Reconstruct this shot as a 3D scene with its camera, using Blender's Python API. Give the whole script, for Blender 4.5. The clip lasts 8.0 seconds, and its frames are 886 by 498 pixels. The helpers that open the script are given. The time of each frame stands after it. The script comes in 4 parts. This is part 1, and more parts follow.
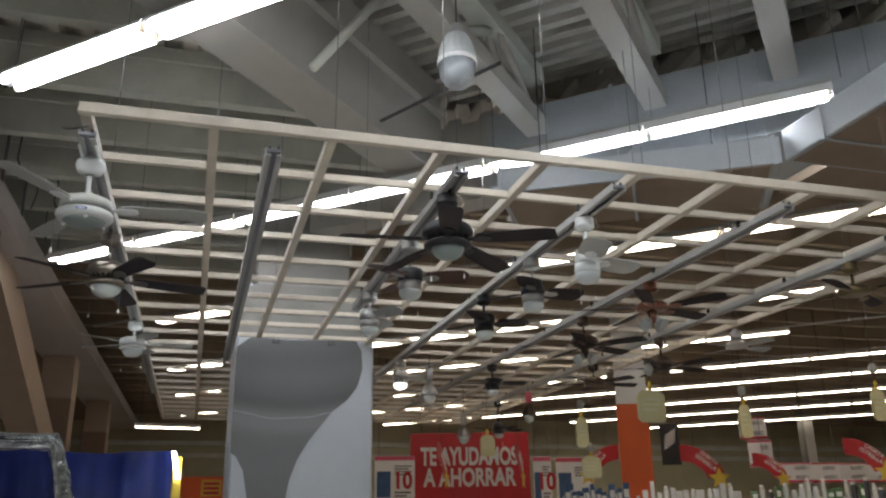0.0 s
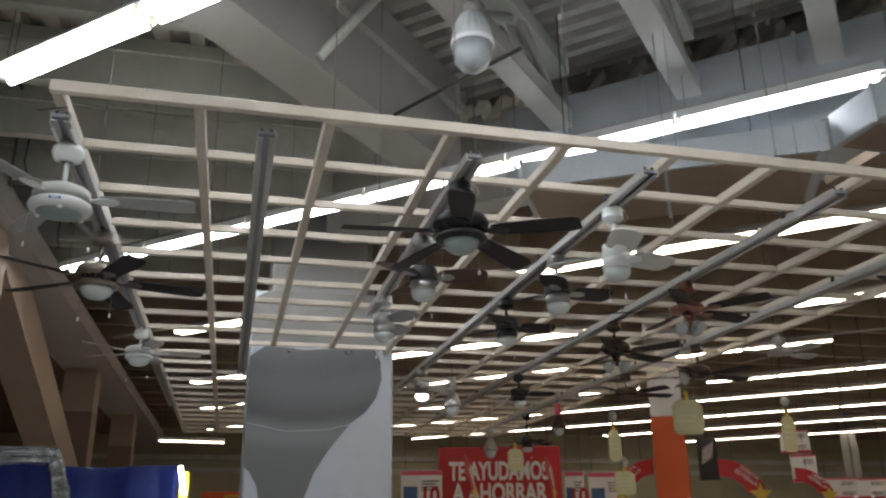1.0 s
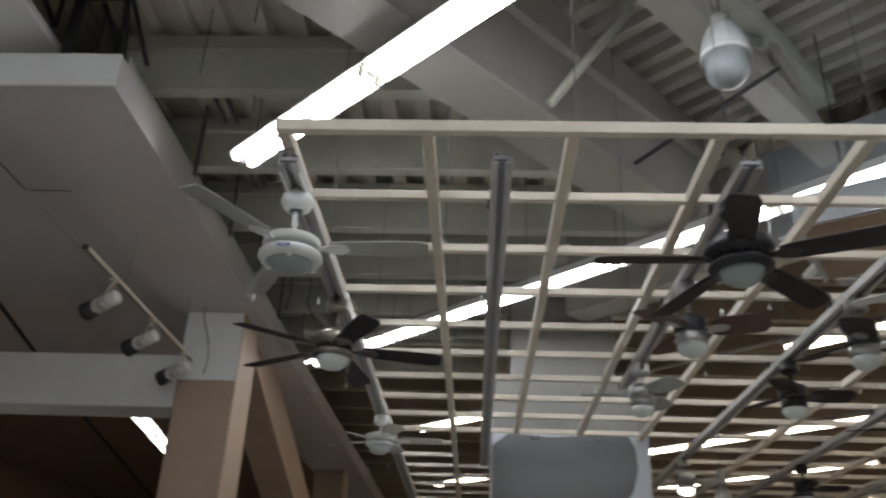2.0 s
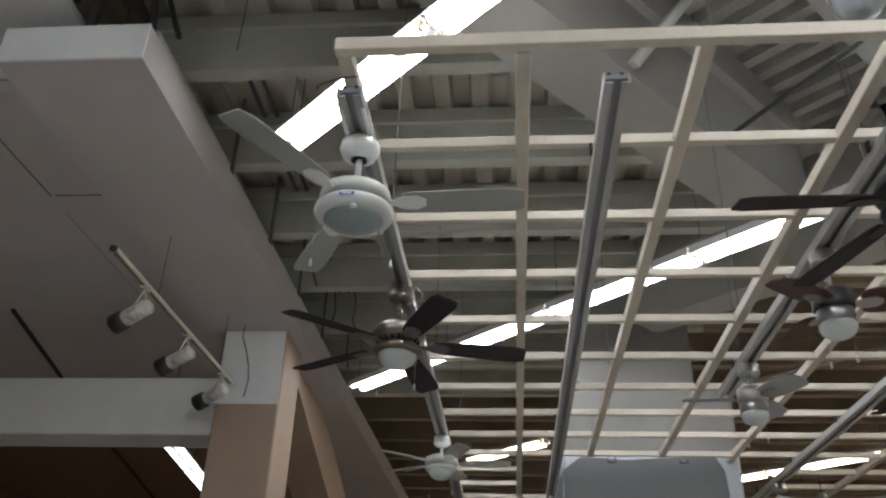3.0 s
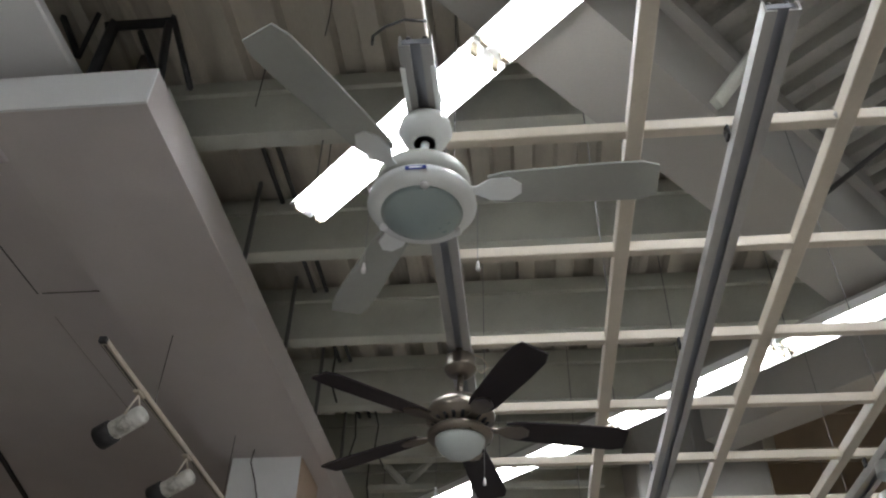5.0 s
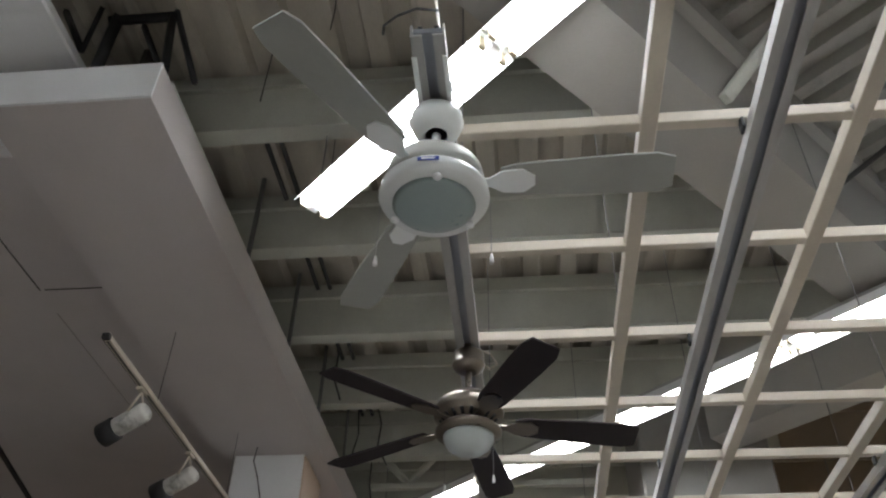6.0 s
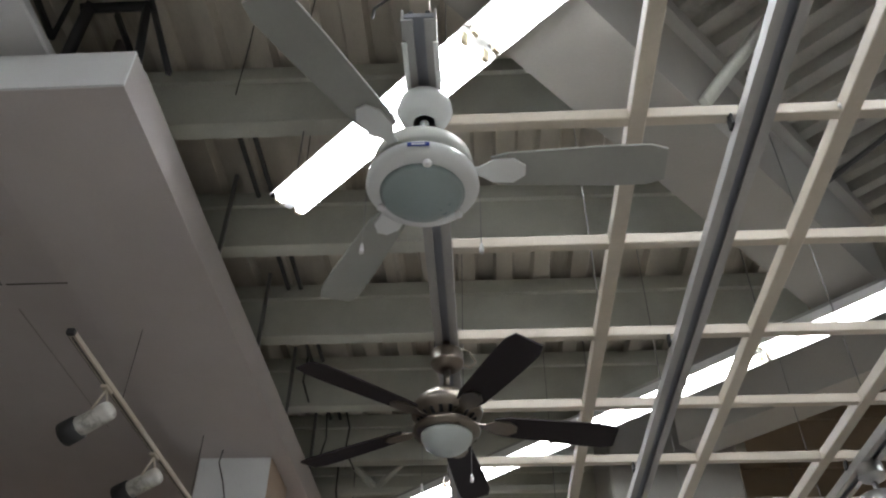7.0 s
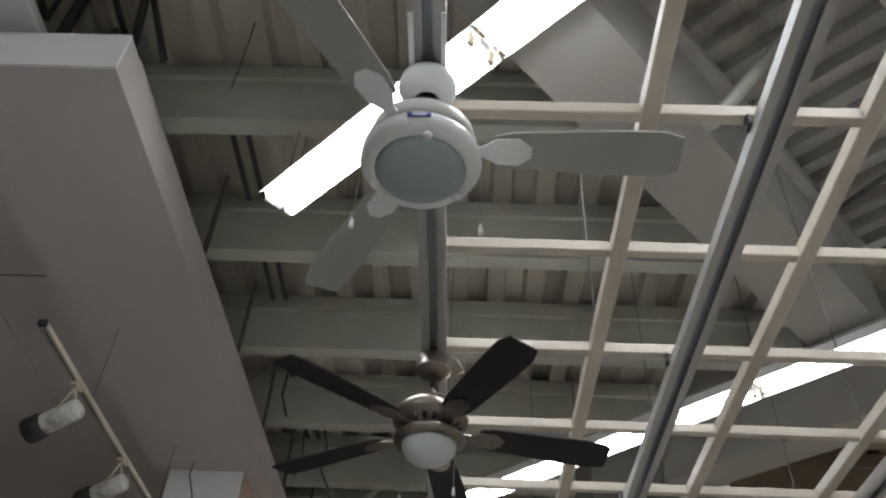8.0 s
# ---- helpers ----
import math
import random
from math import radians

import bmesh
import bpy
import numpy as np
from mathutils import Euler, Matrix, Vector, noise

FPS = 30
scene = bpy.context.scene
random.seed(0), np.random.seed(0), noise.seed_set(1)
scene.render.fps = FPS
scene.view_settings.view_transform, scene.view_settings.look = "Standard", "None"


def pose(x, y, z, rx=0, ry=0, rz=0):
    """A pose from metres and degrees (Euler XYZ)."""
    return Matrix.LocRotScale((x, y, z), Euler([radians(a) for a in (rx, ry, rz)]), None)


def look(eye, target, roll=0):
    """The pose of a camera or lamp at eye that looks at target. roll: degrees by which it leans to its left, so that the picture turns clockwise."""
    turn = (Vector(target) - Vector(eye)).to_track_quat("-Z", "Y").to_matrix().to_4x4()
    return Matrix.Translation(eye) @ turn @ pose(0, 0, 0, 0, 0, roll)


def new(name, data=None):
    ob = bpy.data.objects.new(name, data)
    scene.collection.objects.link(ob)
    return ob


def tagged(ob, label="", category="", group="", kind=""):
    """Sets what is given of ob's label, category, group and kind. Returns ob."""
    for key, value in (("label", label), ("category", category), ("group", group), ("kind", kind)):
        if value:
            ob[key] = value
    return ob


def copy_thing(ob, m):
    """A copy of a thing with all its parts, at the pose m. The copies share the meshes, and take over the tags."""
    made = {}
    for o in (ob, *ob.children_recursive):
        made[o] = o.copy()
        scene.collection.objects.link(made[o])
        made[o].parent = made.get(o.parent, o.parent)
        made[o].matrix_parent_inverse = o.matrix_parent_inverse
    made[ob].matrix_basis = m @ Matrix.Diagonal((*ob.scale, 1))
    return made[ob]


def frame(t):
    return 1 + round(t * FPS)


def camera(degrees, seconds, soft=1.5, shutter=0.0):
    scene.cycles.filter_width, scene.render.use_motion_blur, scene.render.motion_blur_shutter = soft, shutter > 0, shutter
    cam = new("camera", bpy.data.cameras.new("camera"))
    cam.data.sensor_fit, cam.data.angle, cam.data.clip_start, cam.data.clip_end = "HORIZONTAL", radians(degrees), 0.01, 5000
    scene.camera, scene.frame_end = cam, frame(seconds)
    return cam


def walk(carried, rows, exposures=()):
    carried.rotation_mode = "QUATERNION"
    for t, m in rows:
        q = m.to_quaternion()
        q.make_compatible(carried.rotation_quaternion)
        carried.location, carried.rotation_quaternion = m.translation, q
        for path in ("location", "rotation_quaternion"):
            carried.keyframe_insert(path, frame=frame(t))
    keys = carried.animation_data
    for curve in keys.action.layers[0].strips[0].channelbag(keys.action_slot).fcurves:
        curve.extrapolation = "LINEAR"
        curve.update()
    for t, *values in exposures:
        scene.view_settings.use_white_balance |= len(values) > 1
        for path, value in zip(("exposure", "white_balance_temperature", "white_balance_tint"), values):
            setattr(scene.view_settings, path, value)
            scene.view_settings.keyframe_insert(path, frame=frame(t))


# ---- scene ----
cam = camera(56.4, 8.0, 2.2, 0.35)
PATH = [
    (0, (0.627, -3.913, 1.591), (1.168, -2.09, 2.212), -0.9),
    (0.5, (0.75, -3.741, 1.613), (1.255, -1.925, 2.284), -2.0),
    (1, (0.843, -3.506, 1.625), (1.31, -1.674, 2.278), -0.7),
    (1.5, (0.837, -3.218, 1.612), (1.051, -1.416, 2.454), 2.2),
    (2, (0.821, -2.828, 1.553), (0.733, -1.036, 2.436), 2.2),
    (2.2, (0.789, -2.676, 1.545), (0.628, -0.908, 2.465), 1.8),
    (3.3, (0.451, -1.857, 1.585), (0.285, -0.143, 2.602), 2.0),
    (3.5, (0.391, -1.728, 1.591), (0.259, -0.053, 2.676), 0.9),
    (4, (0.306, -1.411, 1.629), (0.142, 0.21, 2.79), 2.3),
    (4.5, (0.231, -1.184, 1.674), (0.088, 0.366, 2.93), 0.9),
    (5, (0.225, -1.155, 1.656), (0.057, 0.379, 2.928), 1.3),
    (6.3, (0.172, -1.10, 1.666), (0.004, 0.436, 2.936), 1.4),
    (6.5, (0.158, -1.083, 1.664), (0.034, 0.455, 2.936), 0.7),
    (7, (0.135, -1.061, 1.66), (0.047, 0.468, 2.945), 0.5),
    (7.5, (0.119, -1.021, 1.654), (0.042, 0.507, 2.943), 2.3),
    (8, (0.117, -0.878, 1.663), (0.053, 0.6, 3.009), 3.3),
]
walk(cam, [(t, look(eye, target, roll)) for t, eye, target, roll in PATH],
     exposures=((0.0, -0.22), (1.0, -0.28), (1.5, -0.40), (2.0, -0.40), (3.5, -0.14), (5.0, -0.22), (8.0, -0.20)))

# ---------------------------------------------------------------- world and light
GLOW, GLOW_FAR = 25.0, 13.0          # radiance of the new near tubes and of the older far ones
world = bpy.data.worlds.new("world")
scene.world = world
world.use_nodes = True
world.node_tree.nodes["Background"].inputs["Color"].default_value = (0.9, 0.95, 1.0, 1)
world.node_tree.nodes["Background"].inputs["Strength"].default_value = 0.02

# directions of the hall's main structure, turned against the display grid
U = Vector((0.727, -0.687, 0))     # along the lamp rows
N = Vector((0.687, 0.727, 0))      # along the trusses


# ---------------------------------------------------------------- materials
def mat(name, col, rough=0.55, metal=0.0, var=0.12, scale=3.0, fine=70.0, bump=0.05, stain=None, stain_at=0.62,
        stretch=(1, 1, 1), spread=0.06, trans=0.0, coat=0.0):
    m = bpy.data.materials.new(name)
    m.use_nodes = True
    nt = m.node_tree
    b = nt.nodes["Principled BSDF"]
    L = nt.links.new

    def node(kind, **vals):
        n = nt.nodes.new(kind)
        for key, v in vals.items():
            n.inputs[key].default_value = v
        return n

    tc = nt.nodes.new("ShaderNodeTexCoord")
    mp = node("ShaderNodeMapping", Scale=stretch)
    L(tc.outputs["Object"], mp.inputs["Vector"])
    info = nt.nodes.new("ShaderNodeObjectInfo")
    big = node("ShaderNodeTexNoise", Scale=scale, Detail=5.0, Roughness=0.6)
    small = node("ShaderNodeTexNoise", Scale=fine, Detail=3.0, Roughness=0.65)
    L(mp.outputs["Vector"], big.inputs["Vector"])
    L(mp.outputs["Vector"], small.inputs["Vector"])
    add = nt.nodes.new("ShaderNodeMath")
    add.operation = "MULTIPLY_ADD"
    add.inputs[1].default_value = 0.35
    L(small.outputs["Fac"], add.inputs[0])
    L(big.outputs["Fac"], add.inputs[2])
    ramp = nt.nodes.new("ShaderNodeMapRange")
    ramp.inputs["From Min"].default_value = 0.42
    ramp.inputs["From Max"].default_value = 0.95
    ramp.inputs["To Min"].default_value = 1.0 - var
    ramp.inputs["To Max"].default_value = 1.0 + var * 0.6
    L(add.outputs[0], ramp.inputs["Value"])
    rnd = nt.nodes.new("ShaderNodeMapRange")
    rnd.inputs["To Min"].default_value = 1.0 - spread
    rnd.inputs["To Max"].default_value = 1.0 + spread
    L(info.outputs["Random"], rnd.inputs["Value"])
    mul = nt.nodes.new("ShaderNodeMath")
    mul.operation = "MULTIPLY"
    L(ramp.outputs[0], mul.inputs[0])
    L(rnd.outputs[0], mul.inputs[1])
    tint = nt.nodes.new("ShaderNodeVectorMath")
    tint.operation = "SCALE"
    tint.inputs[0].default_value = col
    L(mul.outputs[0], tint.inputs["Scale"])
    out = tint.outputs[0]
    if stain:
        spot = node("ShaderNodeTexNoise", Scale=scale * 0.9, Detail=7.0, Roughness=0.7)
        L(mp.outputs["Vector"], spot.inputs["Vector"])
        sr = nt.nodes.new("ShaderNodeMapRange")
        sr.inputs["From Min"].default_value = stain_at
        sr.inputs["From Max"].default_value = stain_at + 0.14
        sr.inputs["To Max"].default_value = 0.75
        L(spot.outputs["Fac"], sr.inputs["Value"])
        mix = nt.nodes.new("ShaderNodeMix")
        mix.data_type = "RGBA"
        L(sr.outputs[0], mix.inputs[0])
        L(out, mix.inputs[6])
        mix.inputs[7].default_value = (*stain, 1)
        out = mix.outputs[2]
    L(out, b.inputs["Base Color"])
    rr = nt.nodes.new("ShaderNodeMapRange")
    rr.inputs["To Min"].default_value = max(0.03, rough - 0.1)
    rr.inputs["To Max"].default_value = min(1.0, rough + 0.1)
    L(big.outputs["Fac"], rr.inputs["Value"])
    L(rr.outputs[0], b.inputs["Roughness"])
    b.inputs["Metallic"].default_value = metal
    b.inputs["Transmission Weight"].default_value = trans
    b.inputs["Coat Weight"].default_value = coat
    if bump:
        bp = node("ShaderNodeBump", Strength=bump, Distance=0.01)
        L(small.outputs["Fac"], bp.inputs["Height"])
        L(bp.outputs["Normal"], b.inputs["Normal"])
    return m


def glow(name, col, power):
    m = bpy.data.materials.new(name)
    m.use_nodes = True
    b = m.node_tree.nodes["Principled BSDF"]
    b.inputs["Base Color"].default_value = (*col, 1)
    b.inputs["Emission Color"].default_value = (*col, 1)
    b.inputs["Emission Strength"].default_value = power
    return m


CREAM = mat("cream_bar_paint", (0.60, 0.54, 0.45), 0.5, var=0.14, scale=4, stain=(0.42, 0.36, 0.28), stain_at=0.66)
RAIL = mat("zinc_rail", (0.46, 0.455, 0.445), 0.5, 0.2, 0.16, 5, 90, stretch=(1, 0.3, 1))
SLOT = mat("rail_slot", (0.31, 0.325, 0.36), 0.6, 0.2)
# Joints and grooves; also the shade painted in deck ribs and beside the track.
JOINTSHADE = mat("joint_and_slot_shade", (0.12, 0.11, 0.10), 0.8)
# Dark colour for the shade in the gap above the soffit.
GAPSHADE = mat("gap_shade_dark", (0.13, 0.115, 0.10), 0.8, var=0.3, scale=4)
CRACK = mat("filled_joint", (0.42, 0.38, 0.36), 0.8)
# Duct undersides: the shop's warm bounced light is put into this brown.
WARMUNDER = mat("warm_lit_duct_underside", (0.27, 0.205, 0.15), 0.7, var=0.25, scale=1.3, stain=(0.22, 0.16, 0.11), stain_at=0.6)
BEAM = mat("beam_paint", (0.59, 0.60, 0.54), 0.6, var=0.22, scale=1.6, stain=(0.28, 0.25, 0.20), stain_at=0.64)
# Deck and beam paint again, browned and darkened for the dim far hall light.
DECKDIM = mat("far_deck_dimmed", (0.27, 0.20, 0.14), 0.7, var=0.25, scale=1.2)
BEAMDIM = mat("far_beam_dimmed", (0.35, 0.285, 0.21), 0.65, var=0.2, scale=1.4)
DECK = mat("deck_paint", (0.58, 0.54, 0.47), 0.65, var=0.3, scale=1.2, stain=(0.17, 0.135, 0.10), stain_at=0.57, stretch=(2.4, 0.3, 1))
DECKBAY = mat("bay_deck_paint", (0.52, 0.50, 0.455), 0.65, var=0.25, scale=1.2, stain=(0.18, 0.15, 0.12), stain_at=0.6)
GIRDER = mat("girder_paint", (0.44, 0.425, 0.395), 0.6, var=0.14, scale=1.1, stain=(0.38, 0.34, 0.29), stain_at=0.68)
DUCT = mat("galvanised_duct", (0.43, 0.46, 0.49), 0.45, 0.35, 0.16, 1.3, 40, stain=(0.36, 0.35, 0.33), stain_at=0.68)
PLASTER = mat("grey_plaster", (0.64, 0.595, 0.585), 0.8, var=0.10, scale=0.9, stain=(0.40, 0.36, 0.33), stain_at=0.7)
WHITEWALL = mat("white_plaster", (0.80, 0.81, 0.82), 0.75, var=0.08, scale=1.4)
BEIGE = mat("beige_column_paint", (0.40, 0.30, 0.225), 0.65, var=0.12, scale=1.3, stain=(0.34, 0.25, 0.18), stain_at=0.68)
# Brown of the pillar bases; also used as dimness in the deep side bay.
BROWN = mat("brown_base_and_dim_bay", (0.25, 0.165, 0.11), 0.6, var=0.14, scale=1.3)
WALL = mat("olive_wall_paint", (0.50, 0.47, 0.33), 0.8, var=0.18, scale=0.6)
FLOOR = mat("floor_terrazzo", (0.56, 0.53, 0.50), 0.35, var=0.12, scale=0.8, fine=40)
ENAMEL = mat("lamp_enamel", (0.86, 0.87, 0.88), 0.35, var=0.05)
SOCKET = mat("yellowed_socket_plastic", (0.52, 0.46, 0.33), 0.5, var=0.15)
HANGER = mat("grey_hanger_wire", (0.24, 0.24, 0.24), 0.5, 0.5)
WIRE = mat("dark_wire", (0.09, 0.09, 0.09), 0.5, 0.6)
BLACKSTEEL = mat("black_frame_paint", (0.03, 0.03, 0.032), 0.55, 0.2, 0.2)
SIDETUBE = glow("side_bay_tube", (0.97, 0.98, 1.0), 5.0)
TUBE = glow("fluorescent_tube", (0.955, 0.985, 1.02), GLOW)
OLDTUBE = glow("old_fluorescent_tube", (1.0, 0.86, 0.69), GLOW_FAR)
WHITEFAN = mat("white_fan_enamel", (0.80, 0.83, 0.83), 0.32, var=0.05, coat=0.2)
TEALGLASS = mat("greenish_glass", (0.30, 0.37, 0.37), 0.3, var=0.06, scale=8, coat=0.3)
FROST = mat("frosted_glass", (0.62, 0.68, 0.68), 0.38, var=0.06, scale=8, coat=0.3)
LIT = glow("lit_bulb_glass", (1.0, 0.97, 0.9), 5.0)
PEWTER = mat("brushed_pewter", (0.25, 0.22, 0.185), 0.30, 0.85, 0.16, 9)
CHROME = mat("brushed_chrome", (0.46, 0.46, 0.46), 0.32, 0.95, 0.08, 9)
COPPER = mat("polished_copper", (0.30, 0.145, 0.105), 0.3, 0.9, 0.1, 9)
BRASS = mat("aged_brass", (0.21, 0.165, 0.09), 0.35, 0.9, 0.14, 9)
BLACKFAN = mat("black_fan_paint", (0.018, 0.019, 0.023), 0.5, 0.0, 0.2)
DARKBROWN = mat("oiled_bronze", (0.07, 0.045, 0.032), 0.42, 0.5, 0.2)
WENGE = mat("dark_wood_blade", (0.017, 0.011, 0.013), 0.7, var=0.35, scale=6, fine=110, stretch=(0.15, 2.2, 1))
WALNUT = mat("walnut_blade", (0.075, 0.028, 0.019), 0.5, var=0.35, scale=6, fine=110, stretch=(0.15, 2.2, 1))
SILVERBLADE = mat("silver_grey_blade", (0.34, 0.35, 0.325), 0.5, var=0.1, scale=5)
GREYENAMEL = mat("grey_enamel", (0.50, 0.51, 0.48), 0.4, var=0.06)
BELLGLASS = mat("ribbed_bell_plastic", (0.62, 0.66, 0.67), 0.35, var=0.12, scale=9)
BOWLGREY = mat("smoky_diffuser", (0.33, 0.36, 0.385), 0.25, var=0.2, scale=7, coat=0.3)
GREYBLADE = mat("grey_blade", (0.33, 0.34, 0.34), 0.45, var=0.12, scale=5)
WHITEBLADE = mat("white_blade", (0.52, 0.53, 0.50), 0.42, var=0.08, scale=4)
BLUELABEL = mat("blue_sticker", (0.03, 0.06, 0.36), 0.4)
WHITEPRINT = mat("white_print", (0.82, 0.82, 0.82), 0.5, var=0.04)
WRAP = mat("column_wrap_print", (0.54, 0.58, 0.63), 0.45, var=0.10, scale=0.9)
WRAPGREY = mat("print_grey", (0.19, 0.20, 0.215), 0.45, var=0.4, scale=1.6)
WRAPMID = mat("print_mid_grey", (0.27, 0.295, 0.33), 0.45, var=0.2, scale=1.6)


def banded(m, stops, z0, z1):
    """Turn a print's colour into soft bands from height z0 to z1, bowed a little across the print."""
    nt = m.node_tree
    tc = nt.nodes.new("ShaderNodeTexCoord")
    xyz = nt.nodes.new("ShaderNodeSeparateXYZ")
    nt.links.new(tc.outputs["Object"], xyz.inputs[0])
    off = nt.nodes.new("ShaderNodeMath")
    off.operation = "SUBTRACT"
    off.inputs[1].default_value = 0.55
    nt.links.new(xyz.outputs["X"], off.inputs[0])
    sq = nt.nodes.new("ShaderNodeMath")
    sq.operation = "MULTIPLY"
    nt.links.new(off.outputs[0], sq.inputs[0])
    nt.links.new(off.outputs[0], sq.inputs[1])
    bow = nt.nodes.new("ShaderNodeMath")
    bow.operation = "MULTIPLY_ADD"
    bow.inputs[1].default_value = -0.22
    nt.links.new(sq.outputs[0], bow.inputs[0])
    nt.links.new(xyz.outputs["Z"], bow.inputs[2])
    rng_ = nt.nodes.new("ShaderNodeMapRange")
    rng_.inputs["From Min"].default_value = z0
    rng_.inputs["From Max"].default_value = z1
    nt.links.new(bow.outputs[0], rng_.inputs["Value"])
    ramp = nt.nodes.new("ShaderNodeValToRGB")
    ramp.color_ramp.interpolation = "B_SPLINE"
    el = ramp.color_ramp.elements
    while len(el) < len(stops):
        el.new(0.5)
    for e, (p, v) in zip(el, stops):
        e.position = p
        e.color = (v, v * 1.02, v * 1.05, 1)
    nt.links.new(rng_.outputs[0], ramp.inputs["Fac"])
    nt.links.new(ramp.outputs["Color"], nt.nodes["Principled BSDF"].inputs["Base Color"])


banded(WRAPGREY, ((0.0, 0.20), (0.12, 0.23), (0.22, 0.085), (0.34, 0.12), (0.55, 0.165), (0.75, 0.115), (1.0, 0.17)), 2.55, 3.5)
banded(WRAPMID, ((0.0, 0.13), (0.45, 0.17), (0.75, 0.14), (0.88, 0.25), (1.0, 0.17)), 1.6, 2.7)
RED = mat("red_print", (0.52, 0.020, 0.028), 0.5, var=0.12, scale=2)
PINK = mat("pink_print", (0.72, 0.12, 0.20), 0.5, var=0.1)
ORANGE = mat("orange_paint", (0.72, 0.12, 0.025), 0.55, var=0.1, scale=1.2)
YELLOW = mat("yellow_card", (0.72, 0.52, 0.06), 0.55, var=0.08)
TAG = mat("pale_yellow_tag", (0.60, 0.57, 0.33), 0.5, var=0.12, scale=7)
TARP = mat("blue_tarp", (0.018, 0.035, 0.20), 0.45, var=0.25, scale=3, fine=30, bump=0.25)
FOIL = mat("crumpled_foil", (0.34, 0.36, 0.37), 0.2, 0.95, 0.6, 14, 28, bump=1.0)
TAGINK = mat("faded_tag_print", (0.66, 0.65, 0.48), 0.6)
SHADEGLASS = mat("dusty_shade_glass", (0.42, 0.44, 0.43), 0.35, var=0.1, scale=9)
BEAMGREY = mat("pillar_grey_paint", (0.27, 0.26, 0.245), 0.65, var=0.14, scale=1.1)
WRAPTOP = mat("print_top_grey", (0.20, 0.19, 0.175), 0.45, var=0.2, scale=1.2)
GREYINK = mat("grey_ink", (0.20, 0.20, 0.21), 0.6)
BLUEPACK = mat("blue_pack", (0.06, 0.13, 0.30), 0.4, var=0.3, scale=9)
DARKPACK = mat("dark_jar", (0.06, 0.06, 0.075), 0.35, var=0.3, scale=9)
GREENPACK = mat("green_pack", (0.12, 0.28, 0.12), 0.4, var=0.2)
CLEARCUP = mat("clear_plastic", (0.72, 0.73, 0.73), 0.25, var=0.1, scale=6)


# ---------------------------------------------------------------- mesh helpers
def box(bm, x0, x1, y0, y1, z0, z1, bevel=0.0):
    vs = [bm.verts.new((x, y, z)) for x in (x0, x1) for y in (y0, y1) for z in (z0, z1)]
    fs = [bm.faces.new([vs[i] for i in f]) for f in ((0, 1, 3, 2), (4, 6, 7, 5), (0, 4, 5, 1), (2, 3, 7, 6), (0, 2, 6, 4), (1, 5, 7, 3))]
    if bevel:
        es = list({e for f in fs for e in f.edges})
        bmesh.ops.bevel(bm, geom=es, offset=bevel, segments=1, affect="EDGES", profile=0.5)
    return bm


def lathe(bm, prof, seg=28, at=(0, 0, 0), flute=0.0, flutes=12, axis=None):
    """A turned shape from (radius, height) pairs, closed at both ends."""
    rings = []
    turn = Vector(axis).to_track_quat("Z", "Y").to_matrix() if axis else Matrix.Identity(3)
    for r, z in prof:
        ring = []
        for k in range(seg):
            a = 2 * math.pi * k / seg
            q = r * (1 + flute * math.cos(a * flutes))
            ring.append(bm.verts.new(turn @ Vector((q * math.cos(a), q * math.sin(a), z)) + Vector(at)))
        rings.append(ring)
    for lo, hi in zip(rings, rings[1:]):
        for k in range(seg):
            f = bm.faces.new((lo[k], lo[(k + 1) % seg], hi[(k + 1) % seg], hi[k]))
            f.smooth = True
    bm.faces.new(rings[0][::-1])
    bm.faces.new(rings[-1])
    return bm


def rod(bm, p, q, r, seg=8):
    p, q = Vector(p), Vector(q)
    d = q - p
    return lathe(bm, [(r, 0), (r, d.length)], seg, p, axis=d)


def cord(bm, pts, r, seg=6):
    for p, q in zip(pts, pts[1:]):
        rod(bm, p, q, r, seg)
    return bm


def prism(bm, pts, a, b, put):
    """A polygon pts swept from a to b; put(u, v, w) gives the place."""
    lo = [bm.verts.new(put(x, y, a)) for x, y in pts]
    hi = [bm.verts.new(put(x, y, b)) for x, y in pts]
    n = len(pts)
    bm.faces.new(lo[::-1])
    bm.faces.new(hi)
    for k in range(n):
        bm.faces.new((lo[k], lo[(k + 1) % n], hi[(k + 1) % n], hi[k]))
    return bm


def obox(bm, org, d, w0, w1, l0, l1, z0, z1):
    """A box along the level direction d: l along it, w to its right-hand side."""
    d = Vector(d).normalized()
    s = Vector((d.y, -d.x, 0))
    o = Vector(org)
    vs = [bm.verts.new(o + d * l + s * w + Vector((0, 0, z))) for w in (w0, w1) for l in (l0, l1) for z in (z0, z1)]
    for f in ((0, 1, 3, 2), (4, 6, 7, 5), (0, 4, 5, 1), (2, 3, 7, 6), (0, 2, 6, 4), (1, 5, 7, 3)):
        bm.faces.new([vs[i] for i in f])
    return bm


def mesh_of(name, bm, material):
    bmesh.ops.recalc_face_normals(bm, faces=bm.faces)
    me = bpy.data.meshes.new(name)
    bm.to_mesh(me)
    bm.free()
    me.materials.append(material)
    return me


def part(name, bm, material, parent=None, label=""):
    ob = new(name, bm if isinstance(bm, bpy.types.Mesh) else mesh_of(name, bm, material))
    if parent:
        ob.parent = parent
    return tagged(ob, label)


def thing(name, label, category, at=(0, 0, 0), group="", kind="", turn=0):
    ob = new(name)
    ob.empty_display_size = 0.1
    ob.matrix_basis = pose(*at, 0, 0, turn)
    return tagged(ob, label, category, group, kind)


